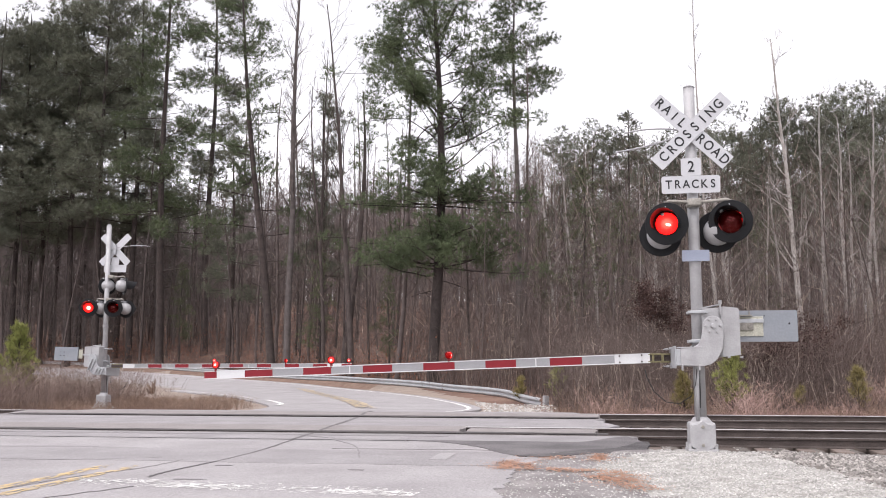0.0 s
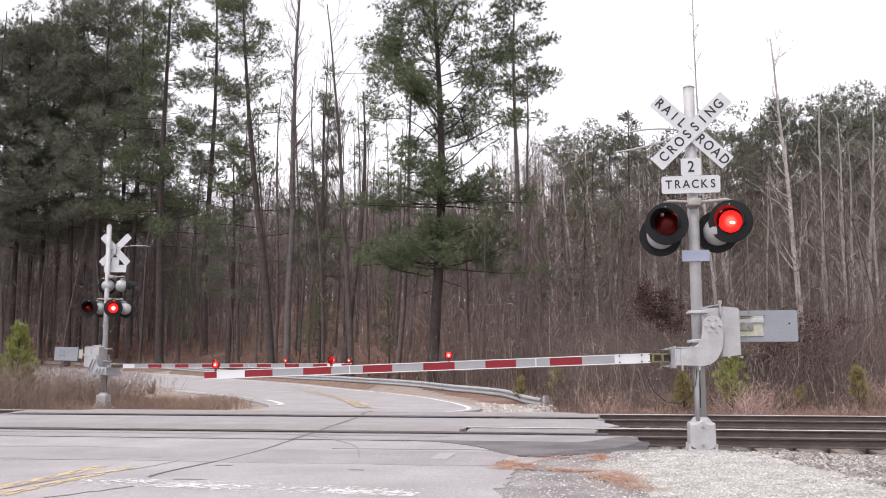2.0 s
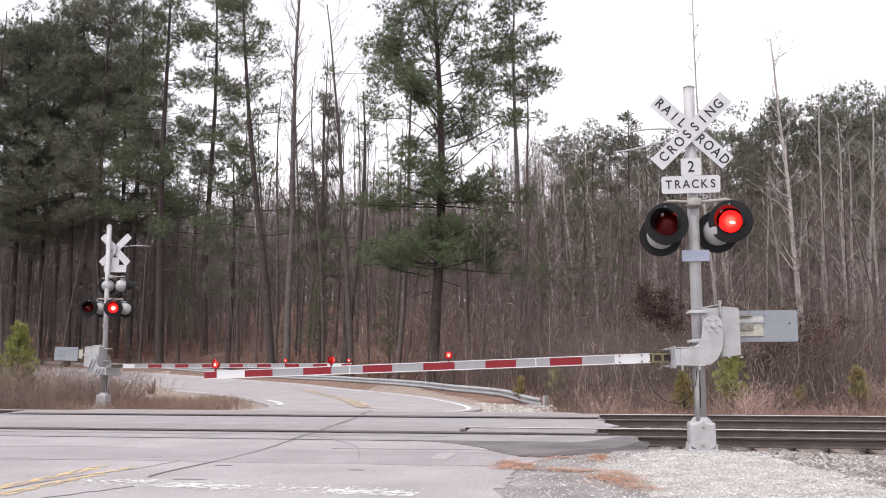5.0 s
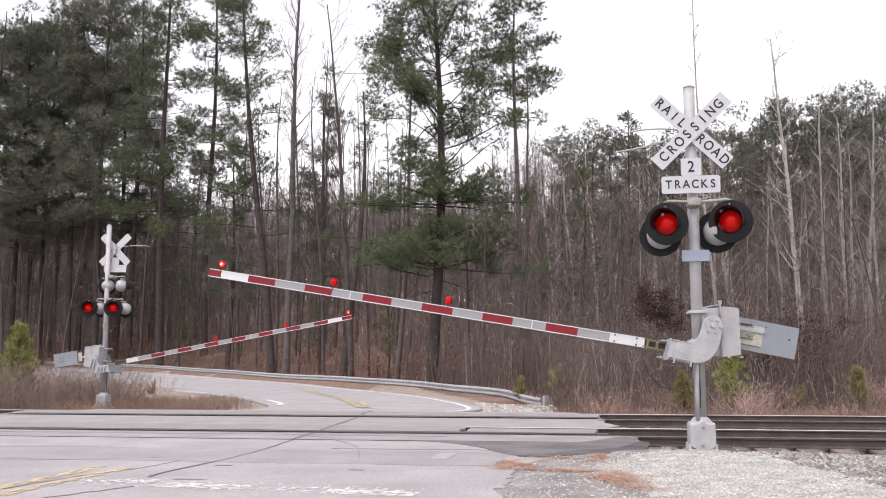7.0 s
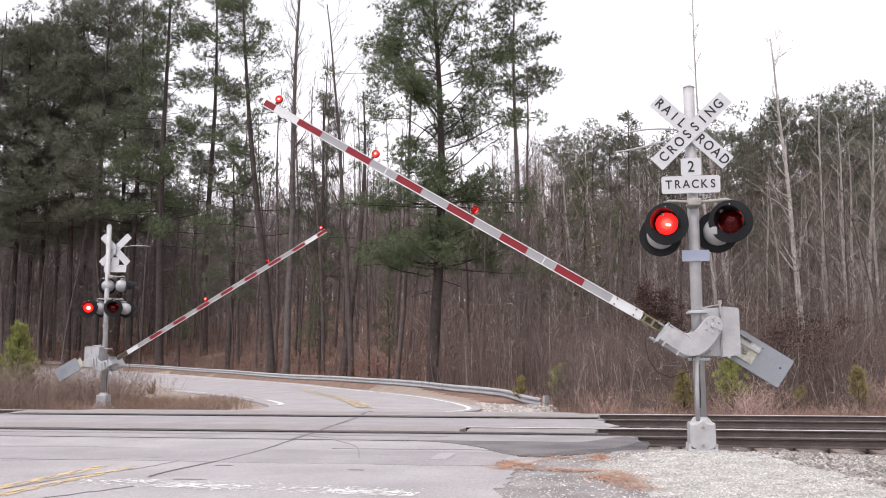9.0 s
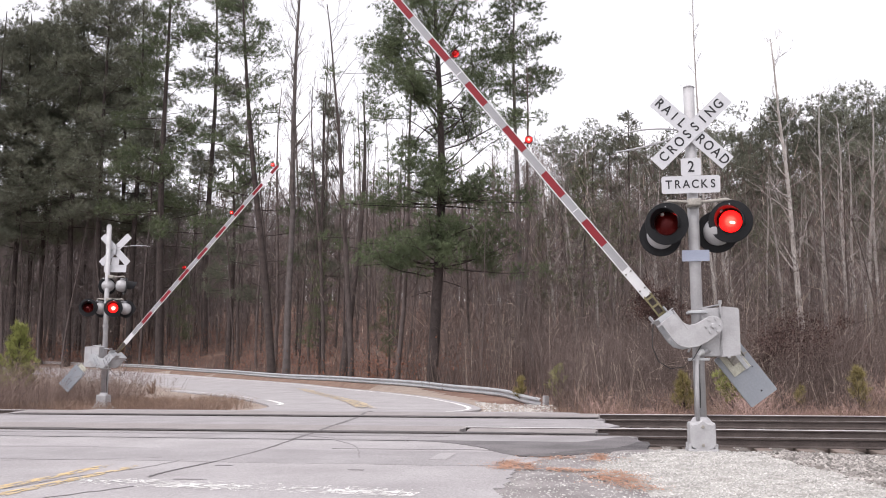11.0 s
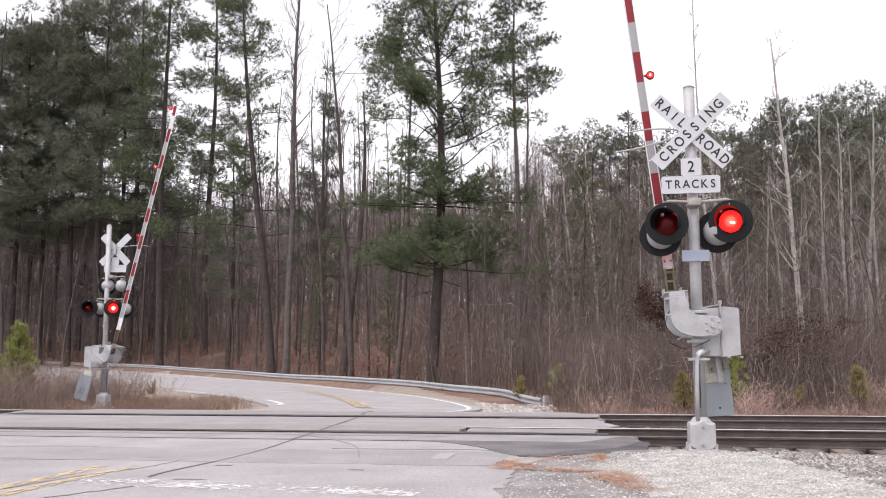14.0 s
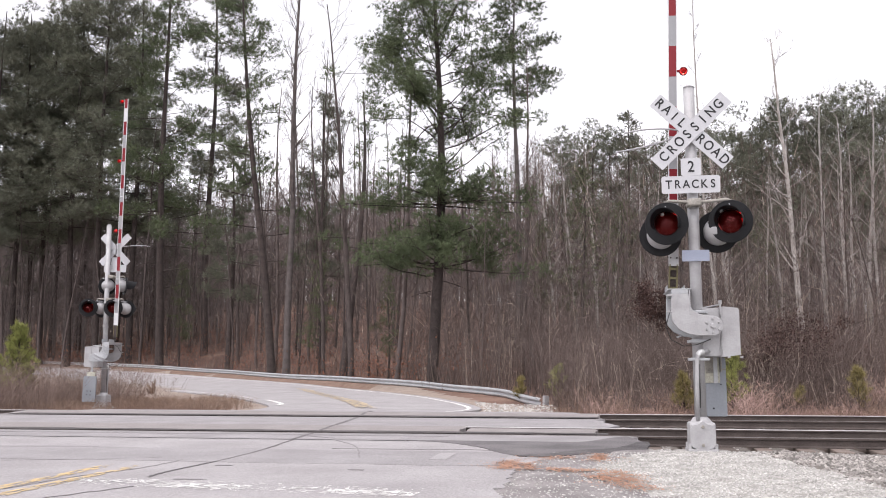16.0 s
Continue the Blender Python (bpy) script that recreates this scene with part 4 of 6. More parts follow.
# ---- markings, joints and patches on the paving ----
def worn(name, parent, mat, uv, nu, nv, place, keep, seed, label=""):
    """Worn paint: the cells of a long strip that still hold paint, slightly proud of the road."""
    v, f = [], []
    for i in range(nu):
        for j in range(nv):
            k = noise.noise((i * 0.23 * uv[0], j * 0.33 * uv[1], seed)) + 0.55 * noise.noise((i * 0.9, j * 0.8, seed + 4))
            if k < keep(i / nu, j / nv):
                continue
            b = len(v)
            v += [place((i + a) / nu, (j + c) / nv) for a, c in ((0, 0), (1, 0), (1, 1), (0, 1))]
            f.append((b, b + 1, b + 2, b + 3))
    if not f:
        return None
    me = mesh_from(name, v, f, mat)
    return part(name, me, None, parent, label)


def straight(x0, y0, x1, y1, w, z):
    dx, dy = x1 - x0, y1 - y0
    ln = math.hypot(dx, dy)
    nx, ny = -dy / ln, dx / ln
    return lambda u, k: (x0 + dx * u + nx * (k - 0.5) * w, y0 + dy * u + ny * (k - 0.5) * w, z)


def stop_wear(u, k):
    for u0, u1, k0, k1, t in ((0.0, 0.30, 0.42, 0.80, 0.10), (0.27, 0.54, 0.10, 0.66, -0.04), (0.54, 0.72, 0.25, 0.55, 0.27), (0.76, 1.0, 0.10, 0.58, -0.04), (0.66, 0.95, 0.5, 0.75, 0.24)):
        if u0 < u < u1 and k0 < k < k1:
            return t
    return 0.42


worn("stop_line", approach, M["white_line"], (0.55, 2.2), 340, 30, straight(-4.75, 7.93, -1.40, 7.55, 0.55, -0.0075), stop_wear, 1.0, "worn white stop line")
for dx, s in ((-0.13, 5), (0.13, 8)):
    worn("centre_line", approach, M["yellow_line"], (0.5, 1.6), 420, 6, straight(-4.86 + dx, 2.0, -4.92 + dx * 1.2, 9.4, 0.15, -0.0075), lambda u, k: -0.10 + 0.6 * step(0.92, 1.0, u), s, "faded yellow centre line")


def along(edge_a, edge_b, frac, w, lift):
    c = edge_a + (edge_b - edge_a) * frac
    L, R = strip_along(c, w / 2, lift)
    n = len(c)

    def place(u, k):
        q = min(n - 1.001, max(0, u * (n - 1)))
        i = int(q)
        l = L[i] + (L[i + 1] - L[i]) * (q - i)
        r = R[i] + (R[i + 1] - R[i]) * (q - i)
        p = l + (r - l) * k
        return (p[0], p[1], p[2] + lift)
    return place


for fr, mat, w, th, name, lab, sd in ((0.945, "white_line", 0.13, -0.35, "edge_line", "worn white edge line", 11), (0.075, "white_line", 0.13, -0.25, "edge_line", "worn white edge line", 14),
                                      ):
    worn(name, road, M[mat], (1, 1), 420, 2, along(ROAD_L, ROAD_R, fr, w, 0.004), lambda u, k, th=th, fr=fr: th + 1.5 * (1 - step(0.03, 0.07, u)) + (1.5 * (1 - step(0.24, 0.28, u)) if fr < 0.2 else 0), sd, lab)
centre = smooth_rows([(x, y, road_at(x, y)[1]) for x, y in ((-5.60, 24.2), (-7.15, 28.6), (-9.65, 34.6), (-12.4, 41.3), (-16.5, 51.2), (-20.4, 57.8), (-26.5, 66.0), (-34.0, 75.0), (-44.0, 86.0))], 5)
for off, sd in ((-0.44, 17), (-0.16, 19)):
    worn("centre_line", road, M["faded_yellow"], (1, 1), 520, 5, along(centre + np.array([off * 0.9, off * 0.4, 0]), centre + np.array([off * 0.9 + 0.01, off * 0.4, 0]), 0.5, 0.26, 0.017), lambda u, k: 0.0 - 0.1 * (1 - step(0.1, 0.3, u)) + 0.5 * (1 - step(0.0, 0.03, u)), sd, "faded yellow centre line")
# turning edge line beside the dry grass
worn("edge_line", road, M["white_line"], (1, 1), 40, 3, along(smooth_rows([(-9.0, 25.7, -0.022), (-9.15, 26.6, -0.02), (-9.9, 28.2, -0.014), (-10.8, 29.8, -0.01)], 4), smooth_rows([(-8.99, 25.7, -0.022), (-9.14, 26.6, -0.02), (-9.89, 28.2, -0.014), (-10.79, 29.8, -0.01)], 4), 0.5, 0.15, 0.005), lambda u, k: -0.5, 23, "white edge line")


def wander(points, amp, n, seed):
    p = smooth_rows(points, n)
    for i, q in enumerate(p):
        q[0] += amp * noise.noise((i * 0.35, seed, 0))
        q[1] += amp * noise.noise((i * 0.35, seed, 9))
    return p


def joint(points, width, parent, name="tar_joint", label="dark tar-filled joint", amp=0.03, seed=1.0, z=-0.0080):
    p = wander(points, amp, 14, seed)
    L, R = strip_along(p, width / 2, 0)
    for i in range(len(p)):
        s = width * 0.3 * noise.noise((i * 0.6, seed, 3))
        L[i][0] += s
        R[i][0] -= s
    part(name, ribbon(name, L, R, M["tar" if width > 0.03 and "short" not in label else "crack"], 0.0062, 0.004), None, parent, label)


joint([(-4.15, 8.26, -0.012), (-4.18, 8.77, -0.012), (-4.09, 10.65, -0.012), (-4.27, 12.95, -0.012)], 0.035, approach, seed=1)
joint([(-4.28, 13.0, -0.004), (-4.36, 14.2, 0.0)], 0.05, approach, seed=2)
joint([(-4.37, 14.5, 0.008), (-4.42, 15.6, 0.036)], 0.05, approach, seed=21, amp=0.01)
joint([(-4.70, 18.6, 0.044), (-4.85, 19.7, 0.074)], 0.06, approach, seed=22, amp=0.01)
joint([(-4.45, 15.8, 0.031), (-4.55, 17.0, 0.033), (-4.68, 18.3, 0.036)], 0.06, approach, seed=3)
joint([(-4.87, 19.9, 0.071), (-5.05, 21.2, 0.034)], 0.07, approach, seed=4)
joint([(-4.25, 13.6, -0.001), (-3.7, 13.2, -0.003)], 0.02, approach, seed=5)
joint([(-3.6, 12.9, -0.012), (-3.35, 12.5, -0.012), (-3.05, 11.9, -0.012), (-2.62, 10.4, -0.012)], 0.018, approach, seed=6, label="fine crack")
joint([(-4.5, 6.5, -0.012), (-4.3, 6.8, -0.012), (-4.02, 7.43, -0.012), (-3.95, 7.6, -0.012)], 0.018, approach, seed=7, label="fine crack")
joint([(-8.3, 11.2, -0.012), (-7.4, 11.25, -0.012), (-6.4, 11.35, -0.012)], 0.02, approach, seed=8, label="fine crack")
joint([(-7.0, 9.4, -0.012), (-5.6, 9.8, -0.012), (-4.9, 10.1, -0.012)], 0.008, approach, seed=9, label="fine crack")
joint([(-4.95, 7.25, -0.012), (-4.85, 8.2, -0.012), (-4.6, 9.0, -0.012), (-4.55, 9.9, -0.012)], 0.008, approach, seed=10, label="fine crack")
joint([(-3.3, 11.6, -0.012), (-2.2, 11.62, -0.012), (-1.4, 11.68, -0.012), (-0.6, 11.1, -0.012)], 0.018, approach, seed=13, label="fine crack")
for x, y, w in ((-3.85, 9.37, 0.17), (-2.35, 9.17, 0.15), (-3.68, 8.15, 0.30)):
    joint([(x - w / 2, y, -0.012), (x, y + 0.01, -0.012), (x + w / 2, y, -0.012)], 0.05, approach, "crack_patch", "short dark crack", 0.01, x)


def sheet(name, x0, x1, y0, y1, z, mat, parent, label, seed, nx=60):
    """A thin overlay with ragged front and back edges."""
    L, R = [], []
    for i in range(nx):
        x = x0 + (x1 - x0) * i / (nx - 1)
        L.append((x, y1 + 0.12 * noise.noise((x * 0.8, seed, 0)) + 0.05 * noise.noise((x * 5, seed, 0)), z))
        R.append((x, y0 + 0.14 * noise.noise((x * 0.7, seed + 5, 0)) + 0.05 * noise.noise((x * 6, seed, 2)), z))
    part(name, ribbon(name, L, R, mat, 0.0, 0.006), None, parent, label)


sheet("asphalt_overlay", -8.9, -0.95, 9.75, 11.4, -0.0078, M["asphalt_mid"], approach, "greyer strip of asphalt overlay", 31)

def wedge():
    L, R = [], []
    for i in range(140):
        x = -2.6 + 3.40 * i / 139
        k = (x + 2.6) / 3.40
        front = 12.3 - 1.45 * math.exp(-((x + 0.62) / 0.75) ** 2) - 0.9 * math.exp(-((x - 0.35) / 0.38) ** 2) + 0.06 * noise.noise((x * 2.5, 3, 0)) + 0.09 * noise.noise((x * 8, 13, 0)) + 0.05 * noise.noise((x * 24, 23, 0)) + 0.7 * step(0.94, 1.0, k)
        front = 13.02 - (13.02 - front) * step(-2.6, -1.0, x)
        L.append((x, 13.0 + 1.2 * step(-0.2, 0.6, x) * (1 - step(0.93, 1.0, k)), 0.0040))
        R.append((x, front, -0.0035))
    part("asphalt_overlay", ribbon("asphalt_overlay", L, R, M["asphalt_lobe"], 0.0, 0.03), None, approach, "darker asphalt lobe by the gravel")
    L, R = [], []
    for i in range(110):
        x = -0.85 + 1.67 * i / 109
        k = i / 109
        front = 12.3 - 1.45 * math.exp(-((x + 0.62) / 0.75) ** 2) - 0.9 * math.exp(-((x - 0.35) / 0.38) ** 2) + 0.06 * noise.noise((x * 2.5, 3, 0)) + 0.09 * noise.noise((x * 8, 13, 0)) + 0.05 * noise.noise((x * 24, 23, 0)) + 0.7 * step(0.92, 1.0, k) - 0.03
        L.append((x, min(13.2, front + 0.05 + 1.5 * k ** 1.3 + 0.08 * noise.noise((x * 4, 8, 0))), 0.0058))
        R.append((x, front, 0.0005))
    part("asphalt_overlay", ribbon("asphalt_overlay", L, R, M["asphalt_dark"], 0.0, 0.03), None, approach, "black asphalt rim by the gravel")


wedge()
sheet("paint_scrap", -1.80, -1.60, 10.35, 11.2, -0.0040, M["asphalt"], approach, "pale scraped patch", 37, 6)


# dark strips along the rails, two of them over the flangeways
for y0, y1, z, nm in ((14.36, 14.70, 0.012, 61), (15.46, 15.62, 0.026, 62), (18.47, 18.92, 0.050, 63), (19.60, 19.70, 0.066, 64), (13.80, 13.95, -0.001, 65)):
    sheet("rail_strip", -12.6, 0.3 if y0 == 14.36 else -2.1 if y0 < 18 else 0.2, y0, y1, z + 0.004, M["strip_dark"] if y0 != 13.80 else M["asphalt_patch"], approach, "dark strip along the rail", nm, 120)


# ---- stones, gravel and litter ----
def stone_cloud(name, spots, size, mat, label, category, seed, squash=0.7):
    rng = np.random.default_rng(seed)
    base = np.array([(1, 0, 0), (-1, 0, 0), (0, 1, 0), (0, -1, 0), (0, 0, 1), (0, 0, -1)], float)
    tri = np.array([(0, 2, 4), (2, 1, 4), (1, 3, 4), (3, 0, 4), (2, 0, 5), (1, 2, 5), (3, 1, 5), (0, 3, 5)])
    n = len(spots)
    s = rng.uniform(size[0], size[1], (n, 1, 1)) * rng.uniform(0.65, 1.3, (n, 6, 1))
    v = base[None] * s + rng.normal(0, 0.22, (n, 6, 3)) * s
    v[:, :, 2] *= squash
    a = rng.uniform(0, 6.28, n)
    ca, sa = np.cos(a)[:, None], np.sin(a)[:, None]
    x, y = v[:, :, 0] * ca - v[:, :, 1] * sa, v[:, :, 0] * sa + v[:, :, 1] * ca
    v = np.stack([x, y, v[:, :, 2]], 2) + np.array(spots)[:, None, :]
    f = (tri[None] + 6 * np.arange(n)[:, None, None]).reshape(-1, 3)
    return tagged(new(name, mesh_from(name, v.reshape(-1, 3).tolist(), f.tolist(), mat)), label, category, kind="stuff")


def scatter(n, x0, x1, y0, y1, seed, test=None, lift=0.0):
    rng = random.Random(seed)
    out = []
    while len(out) < n:
        x, y = rng.uniform(x0, x1), rng.uniform(y0, y1)
        if test is None or test(x, y, rng.random()):
            out.append((x, y, ground(x, y) + lift))
    return out


stone_cloud("gravel", scatter(17000, -1.0, 4.5, 6.3, 12.2, 3, lambda x, y, r: x < 1.70 + 0.245 * (12.42 - y) + 0.2 * noise.noise((x * 2, y * 2, 1)) and (y < 11.4 or (x > 0.85 and y < 11.95)) and r < 0.22 + 0.78 * step(-0.35, 0.25, x - crumb_edge(y) + 0.5 * noise.noise((x * 2, y * 2, 0)))), (0.005, 0.016), M["stone"], "pale crushed gravel beside the road", "gravel", 1)
stone_cloud("ballast", scatter(21000, 0.5, 7.0, 6.0, 14.2, 5, lambda x, y, r: x > 1.60 + 0.245 * (12.42 - y) + 0.25 * r and (y < 12.95 or r < 0.04)), (0.014, 0.034), M["ballast"], "grey crushed stone ballast beside the rails", "ballast", 2)
stone_cloud("ballast", scatter(3800, 0.6, 24.0, 14.4, 21.6, 6, lambda x, y, r: True) + scatter(2000, -30.0, -13.4, 12.5, 22.0, 7), (0.025, 0.05), M["ballast"], "grey crushed stone ballast between the tracks", "ballast", 3)


def shoulder_spots(n, seed):
    rng = random.Random(seed)
    out = []
    while len(out) < n:
        b, d = rng.uniform(0.035, 0.125), rng.uniform(23.5, 31.5)
        x, y = at(b, d)
        if road_at(x, y)[0] > 0.05:
            out.append((x, y, ground(x, y)))
    return out


stone_cloud("gravel", shoulder_spots(1300, 4), (0.015, 0.045), M["stone"], "pale stones on the far road shoulder", "gravel", 8)


def litter(name, spots, size, mat, label, seed):
    rng = np.random.default_rng(seed)
    n = len(spots)
    a = rng.uniform(0, 6.28, n)
    ln, w = rng.uniform(size[0], size[1], n), rng.uniform(size[0], size[1], n) * 0.3
    d = np.stack([np.cos(a), np.sin(a), rng.uniform(-0.15, 0.3, n)], 1)
    p = np.stack([-np.sin(a), np.cos(a), rng.uniform(-0.2, 0.2, n)], 1)
    c = np.array(spots) + np.array([0, 0, 0.008])
    v = np.stack([c - d * ln[:, None], c + p * w[:, None], c + d * ln[:, None], c - p * w[:, None]], 1)
    f = np.arange(n * 4).reshape(-1, 4)
    return tagged(new(name, mesh_from(name, v.reshape(-1, 3).tolist(), f.tolist(), mat)), label, "leaf litter", kind="stuff")


def patch_test(x, y, r):
    a = math.exp(-(((x + 0.80) / 0.17) ** 2 + ((y - 9.95) / 0.35) ** 2)) + 0.85 * math.exp(-(((x + 0.30) / 0.50) ** 2 + ((y - 9.45 + 0.25 * x) / 0.14) ** 2))
    a += 0.7 * math.exp(-(((x - 0.12) / 0.16) ** 2 + ((y - 10.75) / 0.32) ** 2)) + math.exp(-(((x - 0.22) / 0.20) ** 2 + ((y - 8.9) / 0.38) ** 2)) + 0.7 * math.exp(-(((x - 0.42) / 0.14) ** 2 + ((y - 8.3) / 0.25) ** 2)) + 0.35 * math.exp(-(((x + 0.35) / 0.35) ** 2 + ((y - 10.8) / 0.2) ** 2))
    return r < a * max(0.0, 0.75 + 1.3 * noise.noise((x * 5, y * 3.5, 7)) + 0.7 * noise.noise((x * 14, y * 10, 3)))


litter("pine_straw", [(x, y, max(z, -0.012)) for x, y, z in scatter(6600, -1.6, 1.0, 7.2, 11.8, 9, patch_test)], (0.008, 0.026), M["clay"], "rust-brown pine straw drifted on the road edge", 4)


# ---- trees ----
def polyline(rng, start, direction, length, segs, wobble, lift=0.0):
    p, d = np.array(start, float), np.array(direction, float)
    d /= np.linalg.norm(d)
    out = [p.copy()]
    for _ in range(segs):
        d = d + rng.normal(0, wobble, 3)
        d[2] += lift
        d /= np.linalg.norm(d)
        p = p + d * length / segs
        out.append(p.copy())
    return out


def blades(v, f, base, a, b, w, rng):
    """A thin flat twig from a to b."""
    d = b - a
    s = np.cross(d, rng.normal(0, 1, 3))
    s = s / (np.linalg.norm(s) + 1e-9) * w
    v += [a - s, a + s, b]
    f.append((base, base + 1, base + 2))


def bare_tree_meshes(seed, height, r0, crown_from, limbs, reach, lean=(0, 0), fine=1.0, up=0.55):
    """Leafless tree: trunk mesh with main limbs, and a mesh of fine branches."""
    rng = np.random.default_rng(seed)
    tr, tw = Builder(), Builder()
    segs = 14
    pts, rad = [], []
    dx, dy = rng.normal(0, 0.012, 2)
    x = y = 0.0
    for i in range(segs + 1):
        t = i / segs
        x += dx * height / segs + lean[0] * height / segs
        y += dy * height / segs + lean[1] * height / segs
        dx += rng.normal(0, 0.022)
        dy += rng.normal(0, 0.022)
        pts.append((x, y, t * height - 0.4))
        rad.append(r0 * (1.0 - 0.88 * t ** 1.1) * (1.25 if i == 0 else 1.0) + 0.006)
    tr.tube(pts, rad, 7)
    P = np.array(pts)
    tv, tf = [], []
    for k in range(limbs):
        t = crown_from + (1 - crown_from) * (k + rng.uniform(0, 0.9)) / limbs
        t = min(t, 0.985)
        q = t * segs
        i = int(q)
        start = P[i] + (P[min(i + 1, segs)] - P[i]) * (q - i)
        a = rng.uniform(0, 2 * math.pi)
        ln = reach * (1.05 - 0.62 * (t - crown_from) / (1 - crown_from + 1e-6)) * rng.uniform(0.5, 1.25)
        d = np.array([math.cos(a), math.sin(a), up + rng.uniform(0, 0.7)])
        lp = polyline(rng, start, d, ln, 5, 0.12, 0.06)
        lr0 = max(0.012, r0 * (1 - 0.88 * t) * rng.uniform(0.28, 0.5))
        tr.tube(lp, np.linspace(lr0, 0.008, 6), 4)
        L = np.array(lp)
        for j in range(int(6 * fine)):
            u = rng.uniform(0.25, 1.0) * 4.99
            m = int(u)
            s = L[m] + (L[m + 1] - L[m]) * (u - m)
            d2 = (L[m + 1] - L[m]) / np.linalg.norm(L[m + 1] - L[m]) + rng.normal(0, 0.55, 3) + np.array([0, 0, 0.25])
            l2 = ln * rng.uniform(0.2, 0.5)
            sp = polyline(rng, s, d2, l2, 3, 0.15, 0.05)
            tw.tube(sp, np.linspace(max(0.007, lr0 * 0.3), 0.004, 4), 3)
            for _ in range(int(5 * fine)):
                w = rng.uniform(0, 2.99)
                n = int(w)
                s3 = sp[n] + (sp[n + 1] - sp[n]) * (w - n)
                e3 = s3 + (d2 / np.linalg.norm(d2) + rng.normal(0, 0.6, 3) + np.array([0, 0, 0.2])) * l2 * rng.uniform(0.2, 0.5)
                blades(tv, tf, len(tv), s3, e3, 0.0055, rng)
    if tv:
        tw.faces(tv, tf)
    return tr, tw


def bare_tree(name, meshes, m, label, group="bare trees"):
    t = thing(name, m, label, "tree", group)
    part("trunk", meshes[0], None, t)
    part("crown", meshes[1], None, t, "leafless crown of fine twigs")
    return t


def needle_arrays(rng, centers, dirs, per, length, width, cone=0.9):
    """Tufts of needles: thin triangles fanning from each centre."""
    c = np.repeat(np.array(centers), per, axis=0)
    d = np.repeat(np.array(dirs), per, axis=0)
    n = len(c)
    d = d + rng.normal(0, cone, (n, 3))
    d /= np.linalg.norm(d, axis=1, keepdims=True) + 1e-9
    ln = rng.uniform(0.6, 1.15, (n, 1)) * length
    s = np.cross(d, rng.normal(0, 1, (n, 3)))
    s /= np.linalg.norm(s, axis=1, keepdims=True) + 1e-9
    s *= width
    v = np.stack([c - s, c + s, c + d * ln], 1).reshape(-1, 3)
    f = np.arange(n * 3).reshape(-1, 3)
    return v, f


